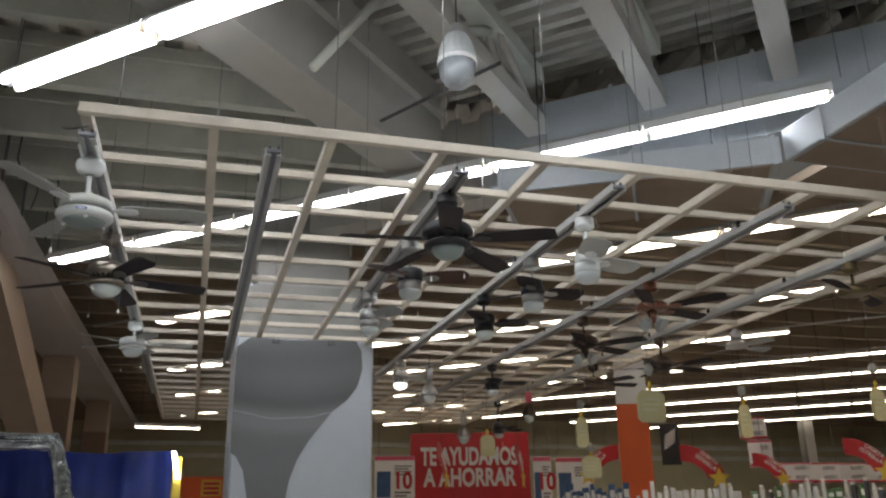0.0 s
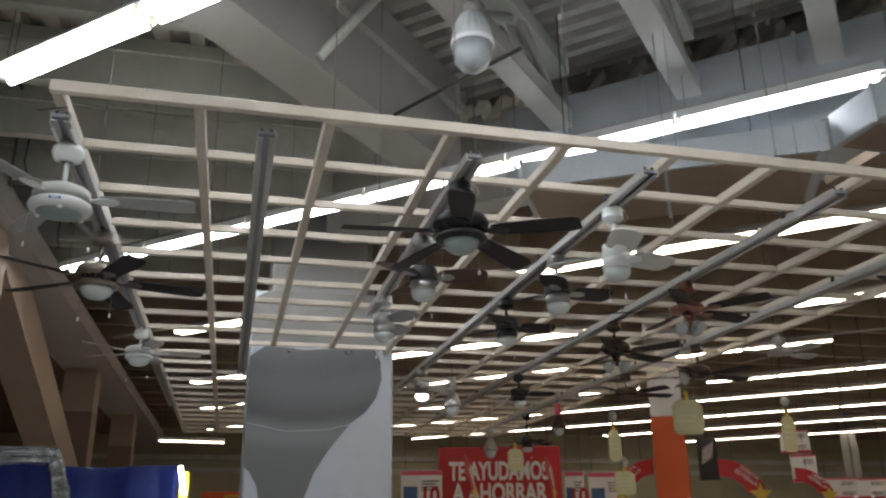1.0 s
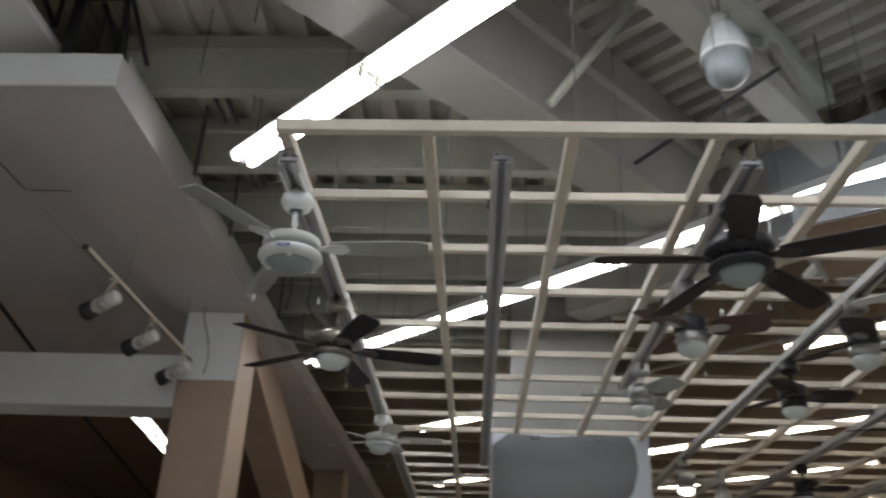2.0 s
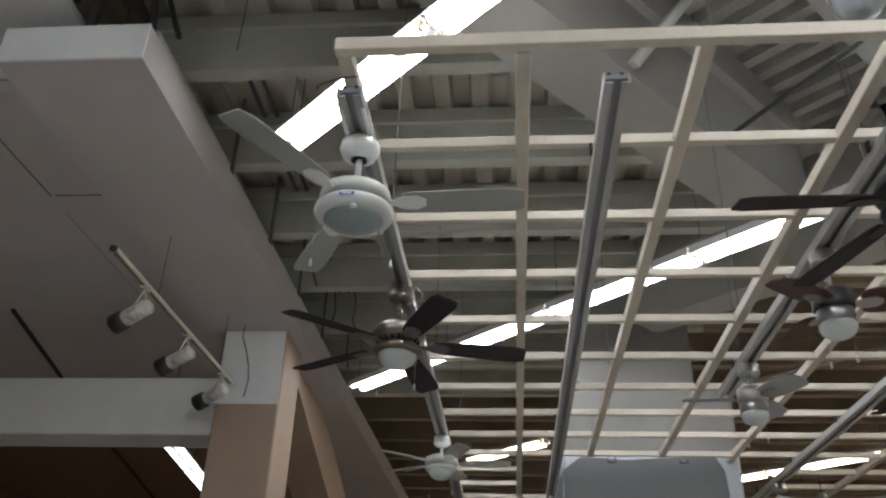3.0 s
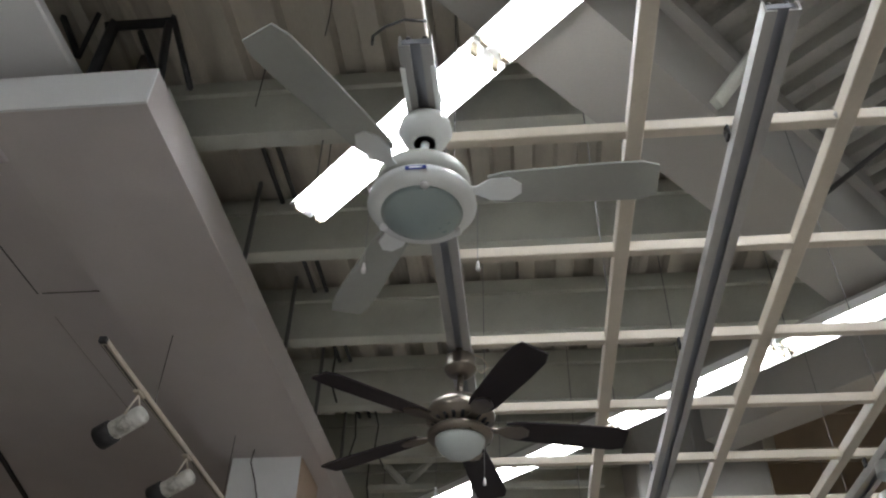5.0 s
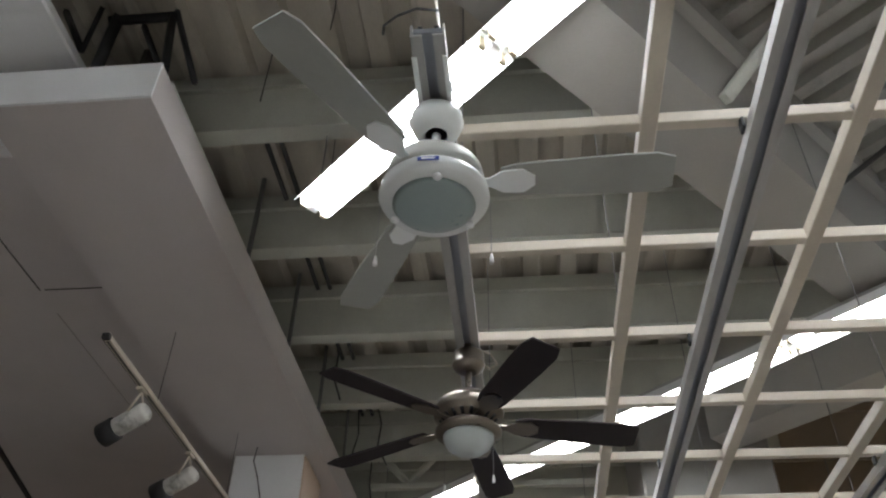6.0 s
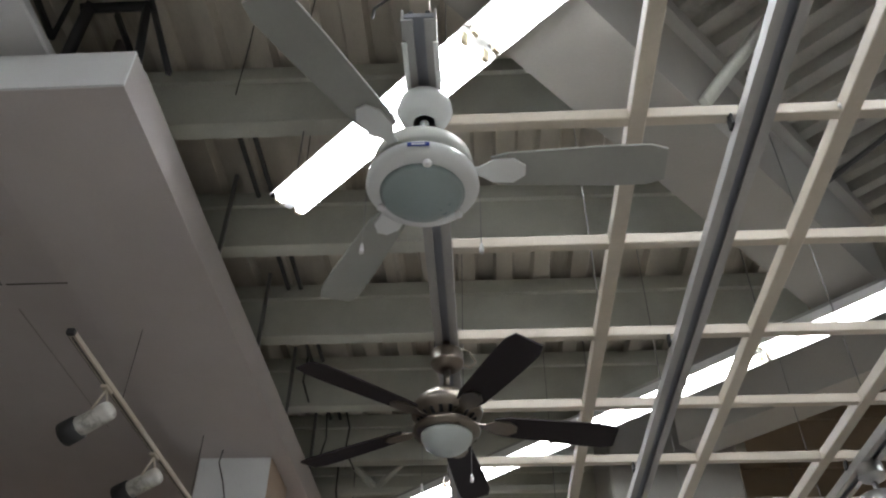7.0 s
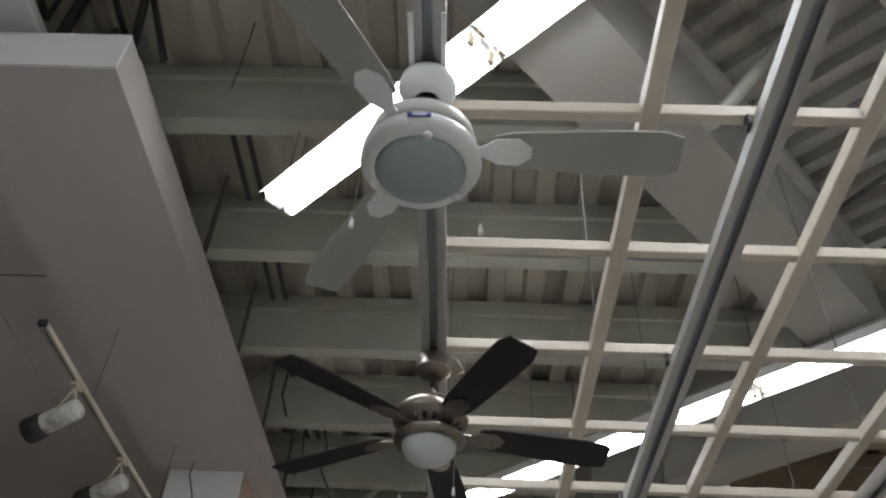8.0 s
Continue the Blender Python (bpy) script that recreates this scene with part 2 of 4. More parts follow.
def B():
    return bmesh.new()


def words(text, size, material, parent, at, turn=(90, 0, 0), depth=0.004, width=None, bold=0.018):
    cu = bpy.data.curves.new("lettering", "FONT")
    cu.body, cu.size, cu.extrude, cu.align_x, cu.align_y = text, size, depth, "CENTER", "CENTER"
    cu.offset = size * bold
    cu.materials.append(material)
    ob = new("lettering", cu)
    ob.parent = parent
    ob.matrix_basis = pose(*at, *turn)
    if width:
        ob.scale = (width, 1, 1)
    return ob


# ---------------------------------------------------------------- shell of the hall
X0, X1, Y0, Y1, TOP, LOW = -12.0, 42.0, -14.0, 27.0, 5.82, 5.70   # LOW: underside of the main deck
floor = part("floor", box(B(), X0, X1, Y0, Y1, -0.2, 0.0), FLOOR)
tagged(floor, "pale polished floor of the shop", "floor", kind="structure")
for nm, c in (("wall_north", (X0, X1, Y1, Y1 + 0.3)), ("wall_south", (X0, X1, Y0 - 0.3, Y0)), ("wall_west", (X0 - 0.3, X0, Y0, Y1)), ("wall_east", (X1, X1 + 0.3, Y0, Y1))):
    w = part(nm, box(B(), *c, 0.0, 6.4), WALL)
    tagged(w, "dull olive painted shop wall", "wall", kind="structure")


def rib_profile(p):
    return ((0.0, 0.0), (0.42 * p, 0.0), (0.50 * p, 0.085), (0.92 * p, 0.085), (p, 0.0))


def deck_main(far):
    """Ribs along y, everywhere but over the bay with the diagonal trusses; far: beyond the air duct."""
    bm = B()
    p = 0.292
    x = X0
    while x < X1:
        edge = min((0.727 * x + 0.48) / 0.687, (4.6 - 0.687 * x) / 0.727)
        mid = min(Y1, max(Y0, (5.2 - 0.687 * x) / 0.727, 5.4 if x > 2.5 else 9.4))
        ya, yb = (mid, Y1) if far else (max(Y0, edge), mid)
        if yb - ya > 0.01:
            prof = rib_profile(p)
            for (a, za), (b, zb) in zip(prof, prof[1:]):
                bm.faces.new([bm.verts.new(v) for v in ((x + a, ya, LOW + za), (x + b, ya, LOW + zb), (x + b, yb, LOW + zb), (x + a, yb, LOW + za))])
        x += p
    return bm


def deck_bay():
    bm = B()
    p = 0.2
    n = -16.0
    while n < 4.6:
        prof = rib_profile(p)
        for (a, za), (b, zb) in zip(prof, prof[1:]):
            q = [(n + a, -0.5, za), (n + b, -0.5, zb), (n + b, 30.0, zb), (n + a, 30.0, za)]
            bm.faces.new([bm.verts.new(N * k + U * u + Vector((0, 0, TOP + 0.004 + z))) for k, u, z in q])
        n += p
    return bm


# the far deck carries its dim warm light in its colour
for bm, paint in ((deck_main(False), DECK), (deck_bay(), DECKBAY), (deck_main(True), DECKDIM)):
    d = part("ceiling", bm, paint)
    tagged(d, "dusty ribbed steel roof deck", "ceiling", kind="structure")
roof = part("ceiling", box(B(), X0 - 0.3, X1 + 0.3, Y0 - 0.3, Y1 + 0.3, 6.0, 6.2), DECK)
tagged(roof, "closed roof above the ribbed deck", "ceiling", kind="structure")


def roof_beam(x0, x1, y, paint, label):
    b = thing("roof_beam", label, "beam", (0, y, 0), "roof beams", "structure")
    part("web", box(B(), x0, x1, -0.055, 0.062, 5.20, 5.54), paint, b)
    part("flange", box(B(), x0, x1, -0.085, 0.092, 5.542, 5.60), paint, b)
    # drawn wide behind the web to keep light out of the deck ribs
    part("top_plate", box(B(), x0, x1, -0.05, 0.30, 5.602, 5.696), paint, b)
    # added dark strip that imitates the shade inside the open ribs
    part("bearing_strip", box(B(), x0, x1, 0.10, 0.16, 5.699, 5.783), JOINTSHADE, b, "dark strip standing in for shade inside the deck ribs")


# beams beyond the near hall get the colour with the far dimness in it
BEAM_END = -1.90
y = -3.32
while y < Y1:
    if y < 3.6:
        roof_beam(BEAM_END, (-0.70 + 0.687 * y) / 0.727, y, BEAM, "grey-green painted steel roof beam under the deck")
        if y > 2:
            roof_beam((4.9 - 0.727 * y) / 0.687, X1, y, BEAMDIM, "far roof beam under the deck, warm dimness painted in")
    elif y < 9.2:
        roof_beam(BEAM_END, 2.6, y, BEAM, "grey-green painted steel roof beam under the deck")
        roof_beam(2.61, X1, y, BEAMDIM, "far roof beam under the deck, warm dimness painted in")
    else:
        roof_beam(BEAM_END, X1, y, BEAMDIM, "far roof beam under the deck, warm dimness painted in")
    y += 1.073

# diagonal box girder
g = thing("box_girder", "wide grey box girder running diagonally under the roof", "girder", kind="structure")
part("casing", obox(B(), U * -0.68, N, 0.0, 0.43, -9, 4.28, 4.80, 5.80), GIRDER, g)
part("lip", obox(B(), U * -0.68, N, 0.432, 0.50, -9, 4.28, 5.40, 5.48), GIRDER, g)

g2 = thing("box_girder", "wide grey box girder from the pillar along the lamp row", "girder", kind="structure")
part("casing", obox(B(), N * 5.0, U, -0.33, 0.0, -2.35, 0.19, 4.80, 5.80), GIRDER, g2)


def truss(u):
    t = thing("roof_truss", "pale painted steel truss with a wide lower chord", "truss", tuple(U * u), "roof trusses", "structure")
    o = (0, 0, 0)
    part("lower_chord", obox(B(), o, N, -0.10, 0.10, -9, 4.38, 5.05, 5.21), GIRDER, t)
    part("upper_chord", obox(B(), o, N, -0.10, 0.10, -9, 4.38, 5.58, 5.74), BEAM, t)
    n = 4.1
    flip = True
    me_cache = {}
    while n > -6:
        a, b = N * n, N * (n - 0.75)
        za, zb = (5.17, 5.62) if flip else (5.62, 5.17)
        p, q = Vector((a.x, a.y, za)), Vector((b.x, b.y, zb))
        if flip:
            bm = B()
            for s in (-0.055, 0.055):
                rod(bm, p + U * s, q + U * s, 0.036, 4)
            part("strut", bm, GIRDER, t)
        else:
            part("strut", rod(B(), p, q, 0.045, 4), BEAM, t)
        n -= 0.75
        flip = not flip


for u in (0.73, 1.86, 2.95, 4.05, 5.15, 6.25, 7.35):
    truss(u)

# loose angle brace and conduit on the girder
br = part("angle_brace", rod(B(), (1.27, 1.68, 4.86), (1.84, 1.60, 5.62), 0.04, 4), BEAM)
tagged(br, "white steel angle brace against the girder", "brace", kind="structure")
cd = part("conduit", rod(B(), (1.96, 2.42, 4.87), (2.74, 1.51, 5.04), 0.016, 6), WIRE)
tagged(cd, "thin dark conduit under the roof", "conduit", kind="structure")

# sheet-metal air duct across the lamp rows, with a shallow branch
du = thing("air_duct", "grey galvanised sheet-metal air duct under the roof", "duct", kind="structure")
part("body", obox(B(), N * 4.40, U, -1.25, 0.0, 0.20, 16, 4.60, 5.38), DUCT, du)
for l in (1.45, 2.7, 3.95, 5.2, 6.45, 7.7):
    part("flange", obox(B(), N * 4.40, U, -1.27, 0.022, l, l + 0.035, 4.58, 5.40), DUCT, du)
bd = thing("air_duct", "sheet-metal duct branch with a bright lit side", "duct", kind="structure")
part("body", box(B(), 4.70, 8.2, -3.2, 0.80, 4.09, 4.34, 0.01), DUCT, bd)
# thin sheet that gives the duct's bottom its warm-lit colour
part("underside", box(B(), 4.74, 8.16, -3.16, 0.76, 4.082, 4.087), WARMUNDER, bd, "underside coloured brown for warm light from below")
for yy in (-1.6, -0.62, 0.36):
    part("flange", box(B(), 4.685, 8.22, yy, yy + 0.03, 4.074, 4.352), DUCT, bd)
ld = thing("air_duct", "low sheet-metal duct running beside the lamp row", "duct", kind="structure")
part("body", obox(B(), (2.83, 1.91, 0), (0.86, -0.51, 0), -0.95, 0.0, 0.0, 2.16, 4.085, 4.30), DUCT, ld)
# warm light on the bottom face, painted as a thin brown sheet
part("underside", obox(B(), (2.83, 1.91, 0), (0.86, -0.51, 0), -0.93, -0.02, 0.04, 2.08, 4.077, 4.082), WARMUNDER, ld, "underside coloured brown for warm light from below")
for l in (0.0, 1.05, 2.1):
    part("flange", obox(B(), (2.83, 1.91, 0), (0.86, -0.51, 0), -0.965, 0.015, l, l + 0.03, 4.072, 4.315), DUCT, ld)
for x, yy in ((3.3, 2.1), (4.6, 1.5), (6.5, -0.5), (5.2, -2.0)):
    part("strap", rod(B(), (x, yy, 4.26 if yy > 1 else 4.33), (x, yy, 5.82), 0.006, 5), WIRE, ld)
# this panel's brown is warm light from below put into the colour
fs = part("soffit", box(B(), 5.2, 9, 0.83, 1.5, 4.16, 4.24), WARMUNDER)
tagged(fs, "panel under the air duct, coloured for warm light from below", "soffit", kind="structure")
gr = thing("ceiling_vent", "square ceiling air vent with slanted slats", "vent", (3.85, 3.48, 4.549))
part("frame", box(B(), -0.26, 0.26, -0.24, 0.24, 0.0, 0.05, 0.01), ENAMEL, gr)
for k in range(6):
    part("slat", box(B(), -0.2, 0.2, -0.18 + k * 0.062, -0.15 + k * 0.062, -0.012, -0.003), SLOT, gr)

# ---------------------------------------------------------------- plastered side bay
sf = part("soffit", prism(B(), [(-2.35, 1.31), (-1.49, 1.31), (-1.32, Y1), (-2.35, Y1)], 4.69, 4.94, lambda x, y, z: (x, y, z)), PLASTER)
tagged(sf, "smooth grey plastered box soffit", "soffit", kind="structure")
cp = part("trim", box(B(), -2.352, -1.488, 1.296, 1.309, 4.692, 4.942), WHITEWALL)
tagged(cp, "white end face of the plastered soffit", "trim", kind="structure")
lc = part("ceiling", box(B(), X0, -2.353, 1.9, 9.0, 4.98, 5.08), PLASTER)
tagged(lc, "dim plasterboard ceiling with open joints", "ceiling", kind="structure")
# brown instead of plaster, to paint in the falling light deeper in the bay
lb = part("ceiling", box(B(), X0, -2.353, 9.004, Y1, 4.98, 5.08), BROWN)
tagged(lb, "ceiling deeper in the side bay, its dimness put into the brown", "ceiling", kind="structure")
for c in ((-3.0, -2.36, 3.12, 3.13), (-3.04, -3.03, 1.92, 3.13)):
    j = part("trim", box(B(), *c, 4.975, 4.979), JOINTSHADE)
    tagged(j, "open joint between plasterboard sheets", "trim", kind="structure")
cr = part("trim", box(B(), -3.045, -3.036, 3.40, 5.1, 4.976, 4.979), CRACK)
tagged(cr, "filled joint between plasterboard sheets", "trim", kind="structure")
for a, b in (((-4.5, 5.2), (-5.67, 10.1)), ((-5.67, 10.1), (-7.5, 18.8))):
    d = Vector((b[0] - a[0], b[1] - a[1], 0))
    cc = part("conduit", obox(B(), (*a, 0), d, -0.018, 0.018, 0.0, d.length, 4.95, 4.978), BLACKSTEEL)
    tagged(cc, "dark cable channel under the side bay ceiling", "conduit", kind="structure")
wb = part("upper_beam", box(B(), -2.9, -2.02, -6, 3.0, 5.10, 5.17, 0.01), WHITEWALL)
tagged(wb, "white plastered upper beam", "beam", kind="structure")
sg = part("soffit_stub", box(B(), -1.75, -1.60, 1.6, Y1, 4.942, 5.18), BEAM)
tagged(sg, "painted ledge above the soffit", "beam", kind="structure")
fr = thing("steel_frame", "black steel hanger frame above the soffit", "frame", kind="structure")
for p, q, r in (((-1.955, 1.45, 4.945), (-1.96, 1.45, 5.58), 0.042), ((-1.55, 1.45, 4.945), (-1.64, 1.45, 5.58), 0.026), ((-2.0, 1.45, 5.56), (-1.60, 1.45, 5.56), 0.034),
                ((-1.80, 1.47, 5.52), (-1.62, 1.47, 5.14), 0.018), ((-1.66, 1.50, 5.69), (-1.40, 1.48, 5.0), 0.018), ((-2.30, 1.45, 5.69), (-2.085, 1.45, 5.30), 0.02),
                ((-2.085, 1.45, 5.30), (-2.085, 1.45, 5.69), 0.02)):
    part("bar", rod(B(), p, q, r, 4), BLACKSTEEL, fr)
for yy in (3.05, 4.14, 5.2, 6.3):
    post = part("hanger_post", box(B(), -1.53, -1.505, yy - 0.17, yy - 0.145, 4.945, 5.695), HANGER)
    tagged(post, "dark steel hanger post beside the soffit", "post", kind="structure")


# added board: its dark colour imitates the soffit's shade between the beam ends
sbd = part("side_board", box(B(), -1.95, -1.92, 1.75, Y1, 4.942, 5.695), GAPSHADE)
tagged(sbd, "added dark board standing for the shade above the soffit", "board", kind="structure")
for p, q in (((-1.25, 6.55, 5.36), (-0.94, 6.55, 5.04)), ((-0.94, 6.56, 5.04), (-0.50, 6.56, 5.50))):
    kb = part("knee_brace", rod(B(), p, q, 0.035, 4), BEAM)
    tagged(kb, "pale steel brace below the roof beam", "brace", kind="structure")
for x, y, lean in ((-1.38, 4.75, 0.10), (-1.30, 5.75, -0.06), (-1.22, 6.0, 0.14), (-1.42, 6.9, 0.05)):
    hw = part("cable", cord(B(), [(x, y, 5.69), (x + lean * 0.5, y + 0.02, 5.42), (x + lean * 0.3, y + 0.05, 5.2), (x + lean, y + 0.04, 5.0)], 0.009), WIRE)
    tagged(hw, "slack dark cable beside the roof beams", "cable")
for x in (-1.40, -1.30):
    pipe = part("conduit", rod(B(), (x, 2.2, 5.66), (x, 16.0, 5.66), 0.018, 6), WIRE)
    tagged(pipe, "dark conduit along the roof edge", "conduit", kind="structure")
tie = part("tie_bar", box(B(), -1.30, 1.0, 6.52, 6.58, 4.98, 5.04, 0.004), BEAM)
tagged(tie, "pale steel tie bar under the roof beams", "beam", kind="structure")


def pier(x0, x1, y, split):
    c = thing("column", "square beige pillar with a brown lower part", "column", (0, y, 0), "pillars along the soffit", "structure")
    part("shaft", box(B(), x0, x1, 0, 0.6, split, 4.688, 0.012), BEIGE, c)
    part("base", box(B(), x0 - 0.004, x1 + 0.004, -0.004, 0.604, 0, split, 0.012), BROWN, c)
    return c


c1 = thing("column", "square beige pillar with a white painted top", "column", (0, 5.13, 0), "pillars along the soffit", "structure")
part("shaft", box(B(), -2.2, -1.6, 0, 0.6, 0, 4.688, 0.012), BEIGE, c1)
part("head_panel", box(B(), -2.2, -1.612, -0.008, -0.002, 3.96, 4.686), WHITEWALL, c1, "white painted head panel")
pier(-2.28, -1.70, 13.2, 3.87)
pier(-2.2, -1.62, 19.6, 3.87)
cb = part("cross_beam", box(B(), -9, -2.203, 5.2, 5.65, 3.69, 4.24, 0.012), WHITEWALL)
tagged(cb, "white plastered cross beam against the pillar", "beam", kind="structure")
bc = part("sloping_brace", prism(B(), [(5.74, 4.686), (7.4, 4.686), (13.19, 2.65), (13.19, 2.0)], -2.2, -1.74, lambda y, z, x: (x, y, z)), BEIGE)
tagged(bc, "beige sloping concrete brace between pillars", "brace", kind="structure")
# the bay's low light is put into this partition's brown
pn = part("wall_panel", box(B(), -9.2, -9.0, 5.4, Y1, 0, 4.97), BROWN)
tagged(pn, "partition in the side bay, its dimness put into the brown", "wall", kind="structure")
for pts in ([(-1.97, 4.97, 4.686), (-1.99, 4.99, 4.58), (-1.955, 5.05, 4.46), (-1.925, 5.09, 4.32), (-1.91, 5.10, 4.18), (-1.93, 5.10, 4.02)],):
    cbl = part("cable", cord(B(), pts, 0.0055), WIRE)
    tagged(cbl, "loose dark cable hanging at the pillar", "cable")

# ---------------------------------------------------------------- lamps
PITCH = 1.45


def luminaire(tip, tube, label):
    """tip: how low the reflector's edges reach, against the tubes' middle."""
    l = thing("fluorescent_lamp", label, "lamp", (0, 0, 0), "rows of strip lamps")
    h = PITCH / 2
    part("reflector", prism(B(), [(-0.030, 0.085), (0.030, 0.085), (0.098, 0.046), (0.112, tip), (0.107, tip), (0.092, 0.040), (0.032, 0.046), (0.026, -0.004), (-0.026, -0.004),
                                  (-0.032, 0.046), (-0.092, 0.040), (-0.107, tip), (-0.112, tip), (-0.098, 0.046)], -h + 0.008, h - 0.008, lambda a, z, x: (x, a, z)), ENAMEL, l)
    for s in (-0.063, 0.063):
        part("tube", rod(B(), (-h + 0.05, s, 0.0), (h - 0.05, s, 0.0), 0.033, 8), tube, l)
    for e in (-h + 0.022, h - 0.046):
        for s in (-0.063, 0.063):
            part("lampholder", box(B(), e, e + 0.024, s - 0.018, s + 0.018, -0.030, 0.041, 0.004), SOCKET, l, "yellowed plastic lampholder")
    return l


def strip_lamp():
    l = thing("fluorescent_lamp", "slim single-tube fluorescent strip lamp, lit", "lamp", (0, 0, 0), "far rows of strip lamps")
    h = PITCH / 2
    part("housing", prism(B(), [(-0.03, 0.085), (0.03, 0.085), (0.085, 0.045), (0.10, 0.0), (0.096, 0.0), (0.08, 0.038), (-0.08, 0.038), (-0.096, 0.0), (-0.10, 0.0), (-0.085, 0.045)],
                          -h + 0.008, h - 0.008, lambda a, z, x: (x, a, z)), ENAMEL, l)
    part("tube", rod(B(), (-h + 0.03, 0, 0.0), (h - 0.03, 0, 0.0), 0.024, 8), OLDTUBE, l)
    for e in (-h + 0.014, h - 0.028):
        part("lampholder", box(B(), e, e + 0.014, -0.02, 0.02, -0.03, 0.03), ENAMEL, l)
    return l


lamp = luminaire(0.012, TUBE, "twin-tube fluorescent strip lamp with shallow reflector, lit")
deep = luminaire(-0.026, TUBE, "twin-tube fluorescent strip lamp with deep reflector, lit")
# added fill lamp, out of view: brightens the near deck and front faces
bare = luminaire(0.034, TUBE, "unseen fill lamp added behind the camera, twin tubes, flat reflector")
old = luminaire(0.006, OLDTUBE, "older twin-tube fluorescent strip lamp, lit")
slim = strip_lamp()
side = luminaire(0.006, SIDETUBE, "fluorescent strip lamp hung on two rods, lit")
side.matrix_basis = pose(-3.40, 7.35, 4.10, 0, 0, 98)
angle = math.degrees(math.atan2(U.y, U.x))
# the two rows with n below 0 are unseen fill added behind the camera
lamp_rows = (
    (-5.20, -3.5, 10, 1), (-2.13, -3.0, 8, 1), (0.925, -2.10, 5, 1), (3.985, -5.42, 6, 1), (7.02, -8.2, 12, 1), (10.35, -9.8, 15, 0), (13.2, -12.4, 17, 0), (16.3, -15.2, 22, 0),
    (18.9, -14.5, 24, 0), (22.0, -11.6, 20, 0), (25.0, -6.0, 18, 0), (28.5, -5.0, 16, 0))
# places in a far row where a lamp is missing
GAPS = {7.02: (0, 2, 3, 4), 10.35: (1, 2, 6, 7, 9), 13.2: (1, 2, 3, 7, 10, 11, 12, 13), 16.3: (2, 3, 4, 6, 7, 9)}
unplaced = [lamp, deep, bare, old, slim]
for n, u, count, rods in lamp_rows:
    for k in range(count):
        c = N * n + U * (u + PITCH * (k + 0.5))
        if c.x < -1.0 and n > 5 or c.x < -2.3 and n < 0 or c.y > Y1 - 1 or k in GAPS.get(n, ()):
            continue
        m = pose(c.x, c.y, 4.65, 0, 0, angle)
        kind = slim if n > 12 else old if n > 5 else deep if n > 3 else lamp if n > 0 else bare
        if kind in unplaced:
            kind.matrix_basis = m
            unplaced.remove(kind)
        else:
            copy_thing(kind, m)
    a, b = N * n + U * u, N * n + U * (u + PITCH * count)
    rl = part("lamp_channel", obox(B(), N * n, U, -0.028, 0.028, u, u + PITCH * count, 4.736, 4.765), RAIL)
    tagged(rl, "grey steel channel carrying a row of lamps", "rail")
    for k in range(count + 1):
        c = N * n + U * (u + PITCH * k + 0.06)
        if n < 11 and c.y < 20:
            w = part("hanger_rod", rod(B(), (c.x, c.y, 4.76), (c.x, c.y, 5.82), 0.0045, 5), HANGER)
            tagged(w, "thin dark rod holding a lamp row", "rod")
for x, y, z, a, top in ((-3.40, 7.35, 4.10, 98, 4.975), (-3.61, 8.80, 4.10, 98, 4.975), (0.0, 16.2, 3.66, 8, 5.80)):
    if y > 8:
        tagged(copy_thing(slim if z < 4 else side, pose(x, y, z, 0, 0, a)), "fluorescent strip lamp hung on two rods, lit", "lamp")
    d = Vector((math.cos(radians(a)), math.sin(radians(a)), 0)) * 0.6
    for k in (-1, 1):
        w = part("hanger_rod", rod(B(), (x + d.x * k, y + d.y * k, z + 0.084), (x + d.x * k, y + d.y * k, top), 0.005, 5), WIRE)
        tagged(w, "thin dark rod holding a strip lamp", "rod")

# high-bay bell lamp, unlit
bl = thing("bell_lamp", "unlit high-bay lamp with a fluted white bell", "lamp", (2.15, 0.81, 4.36))
part("bell", lathe(B(), [(0.130, 0.20), (0.126, 0.24), (0.108, 0.32), (0.075, 0.39), (0.045, 0.41), (0.0, 0.412)][:5], 72, flute=0.03, flutes=18), BELLGLASS, bl)
part("band", lathe(B(), [(0.136, 0.165), (0.138, 0.18), (0.134, 0.199)], 40), ENAMEL, bl)
part("diffuser", lathe(B(), [(0.03, 0.0), (0.075, 0.012), (0.112, 0.06), (0.130, 0.164)], 40), BOWLGREY, bl, "cloudy grey lower diffuser")
part("cap", lathe(B(), [(0.05, 0.412), (0.05, 0.47), (0.02, 0.49)], 20), RAIL, bl)
part("cord", rod(B(), (0, 0, 0.49), (0, 0, 1.44), 0.006), WIRE, bl)

# ---------------------------------------------------------------- hanging display grid
C, R, GZ = 0.6, 0.558, 3.5
NB, NR = 10, 23
grid = thing("display_grid", "cream painted metal grid hung under the roof for showing fans", "grid", (0, 0, GZ))


def bar(x0, x1, y0, y1, z0, z1):
    part("bar", box(B(), x0, x1, y0, y1, z0, z1, 0.003), CREAM, grid)


for i in range(NB + 1):
    x = C * i
    cuts = [(0.021, NR * R)]
    if i in (2, 3):
        cuts = [(0.021, 9 * R + 0.02), (12 * R, NR * R)]
    for a, b in cuts:
        bar(x - 0.025, x + 0.025, a, b, -0.028, 0.026)
for j in range(NR + 1):
    y = R * j
    cuts = [(-0.03, NB * C + 0.03)]
    if j in (10, 11):
        cuts = [(-0.03, 0.61), (2.98, NB * C + 0.03)]
    for a, b in cuts:
        if j == 0:
            bar(a, b, y - 0.022, y + 0.02, -0.026, 0.028)
        else:
            bar(a, b, y - 0.018, y + 0.018, -0.022, 0.021)
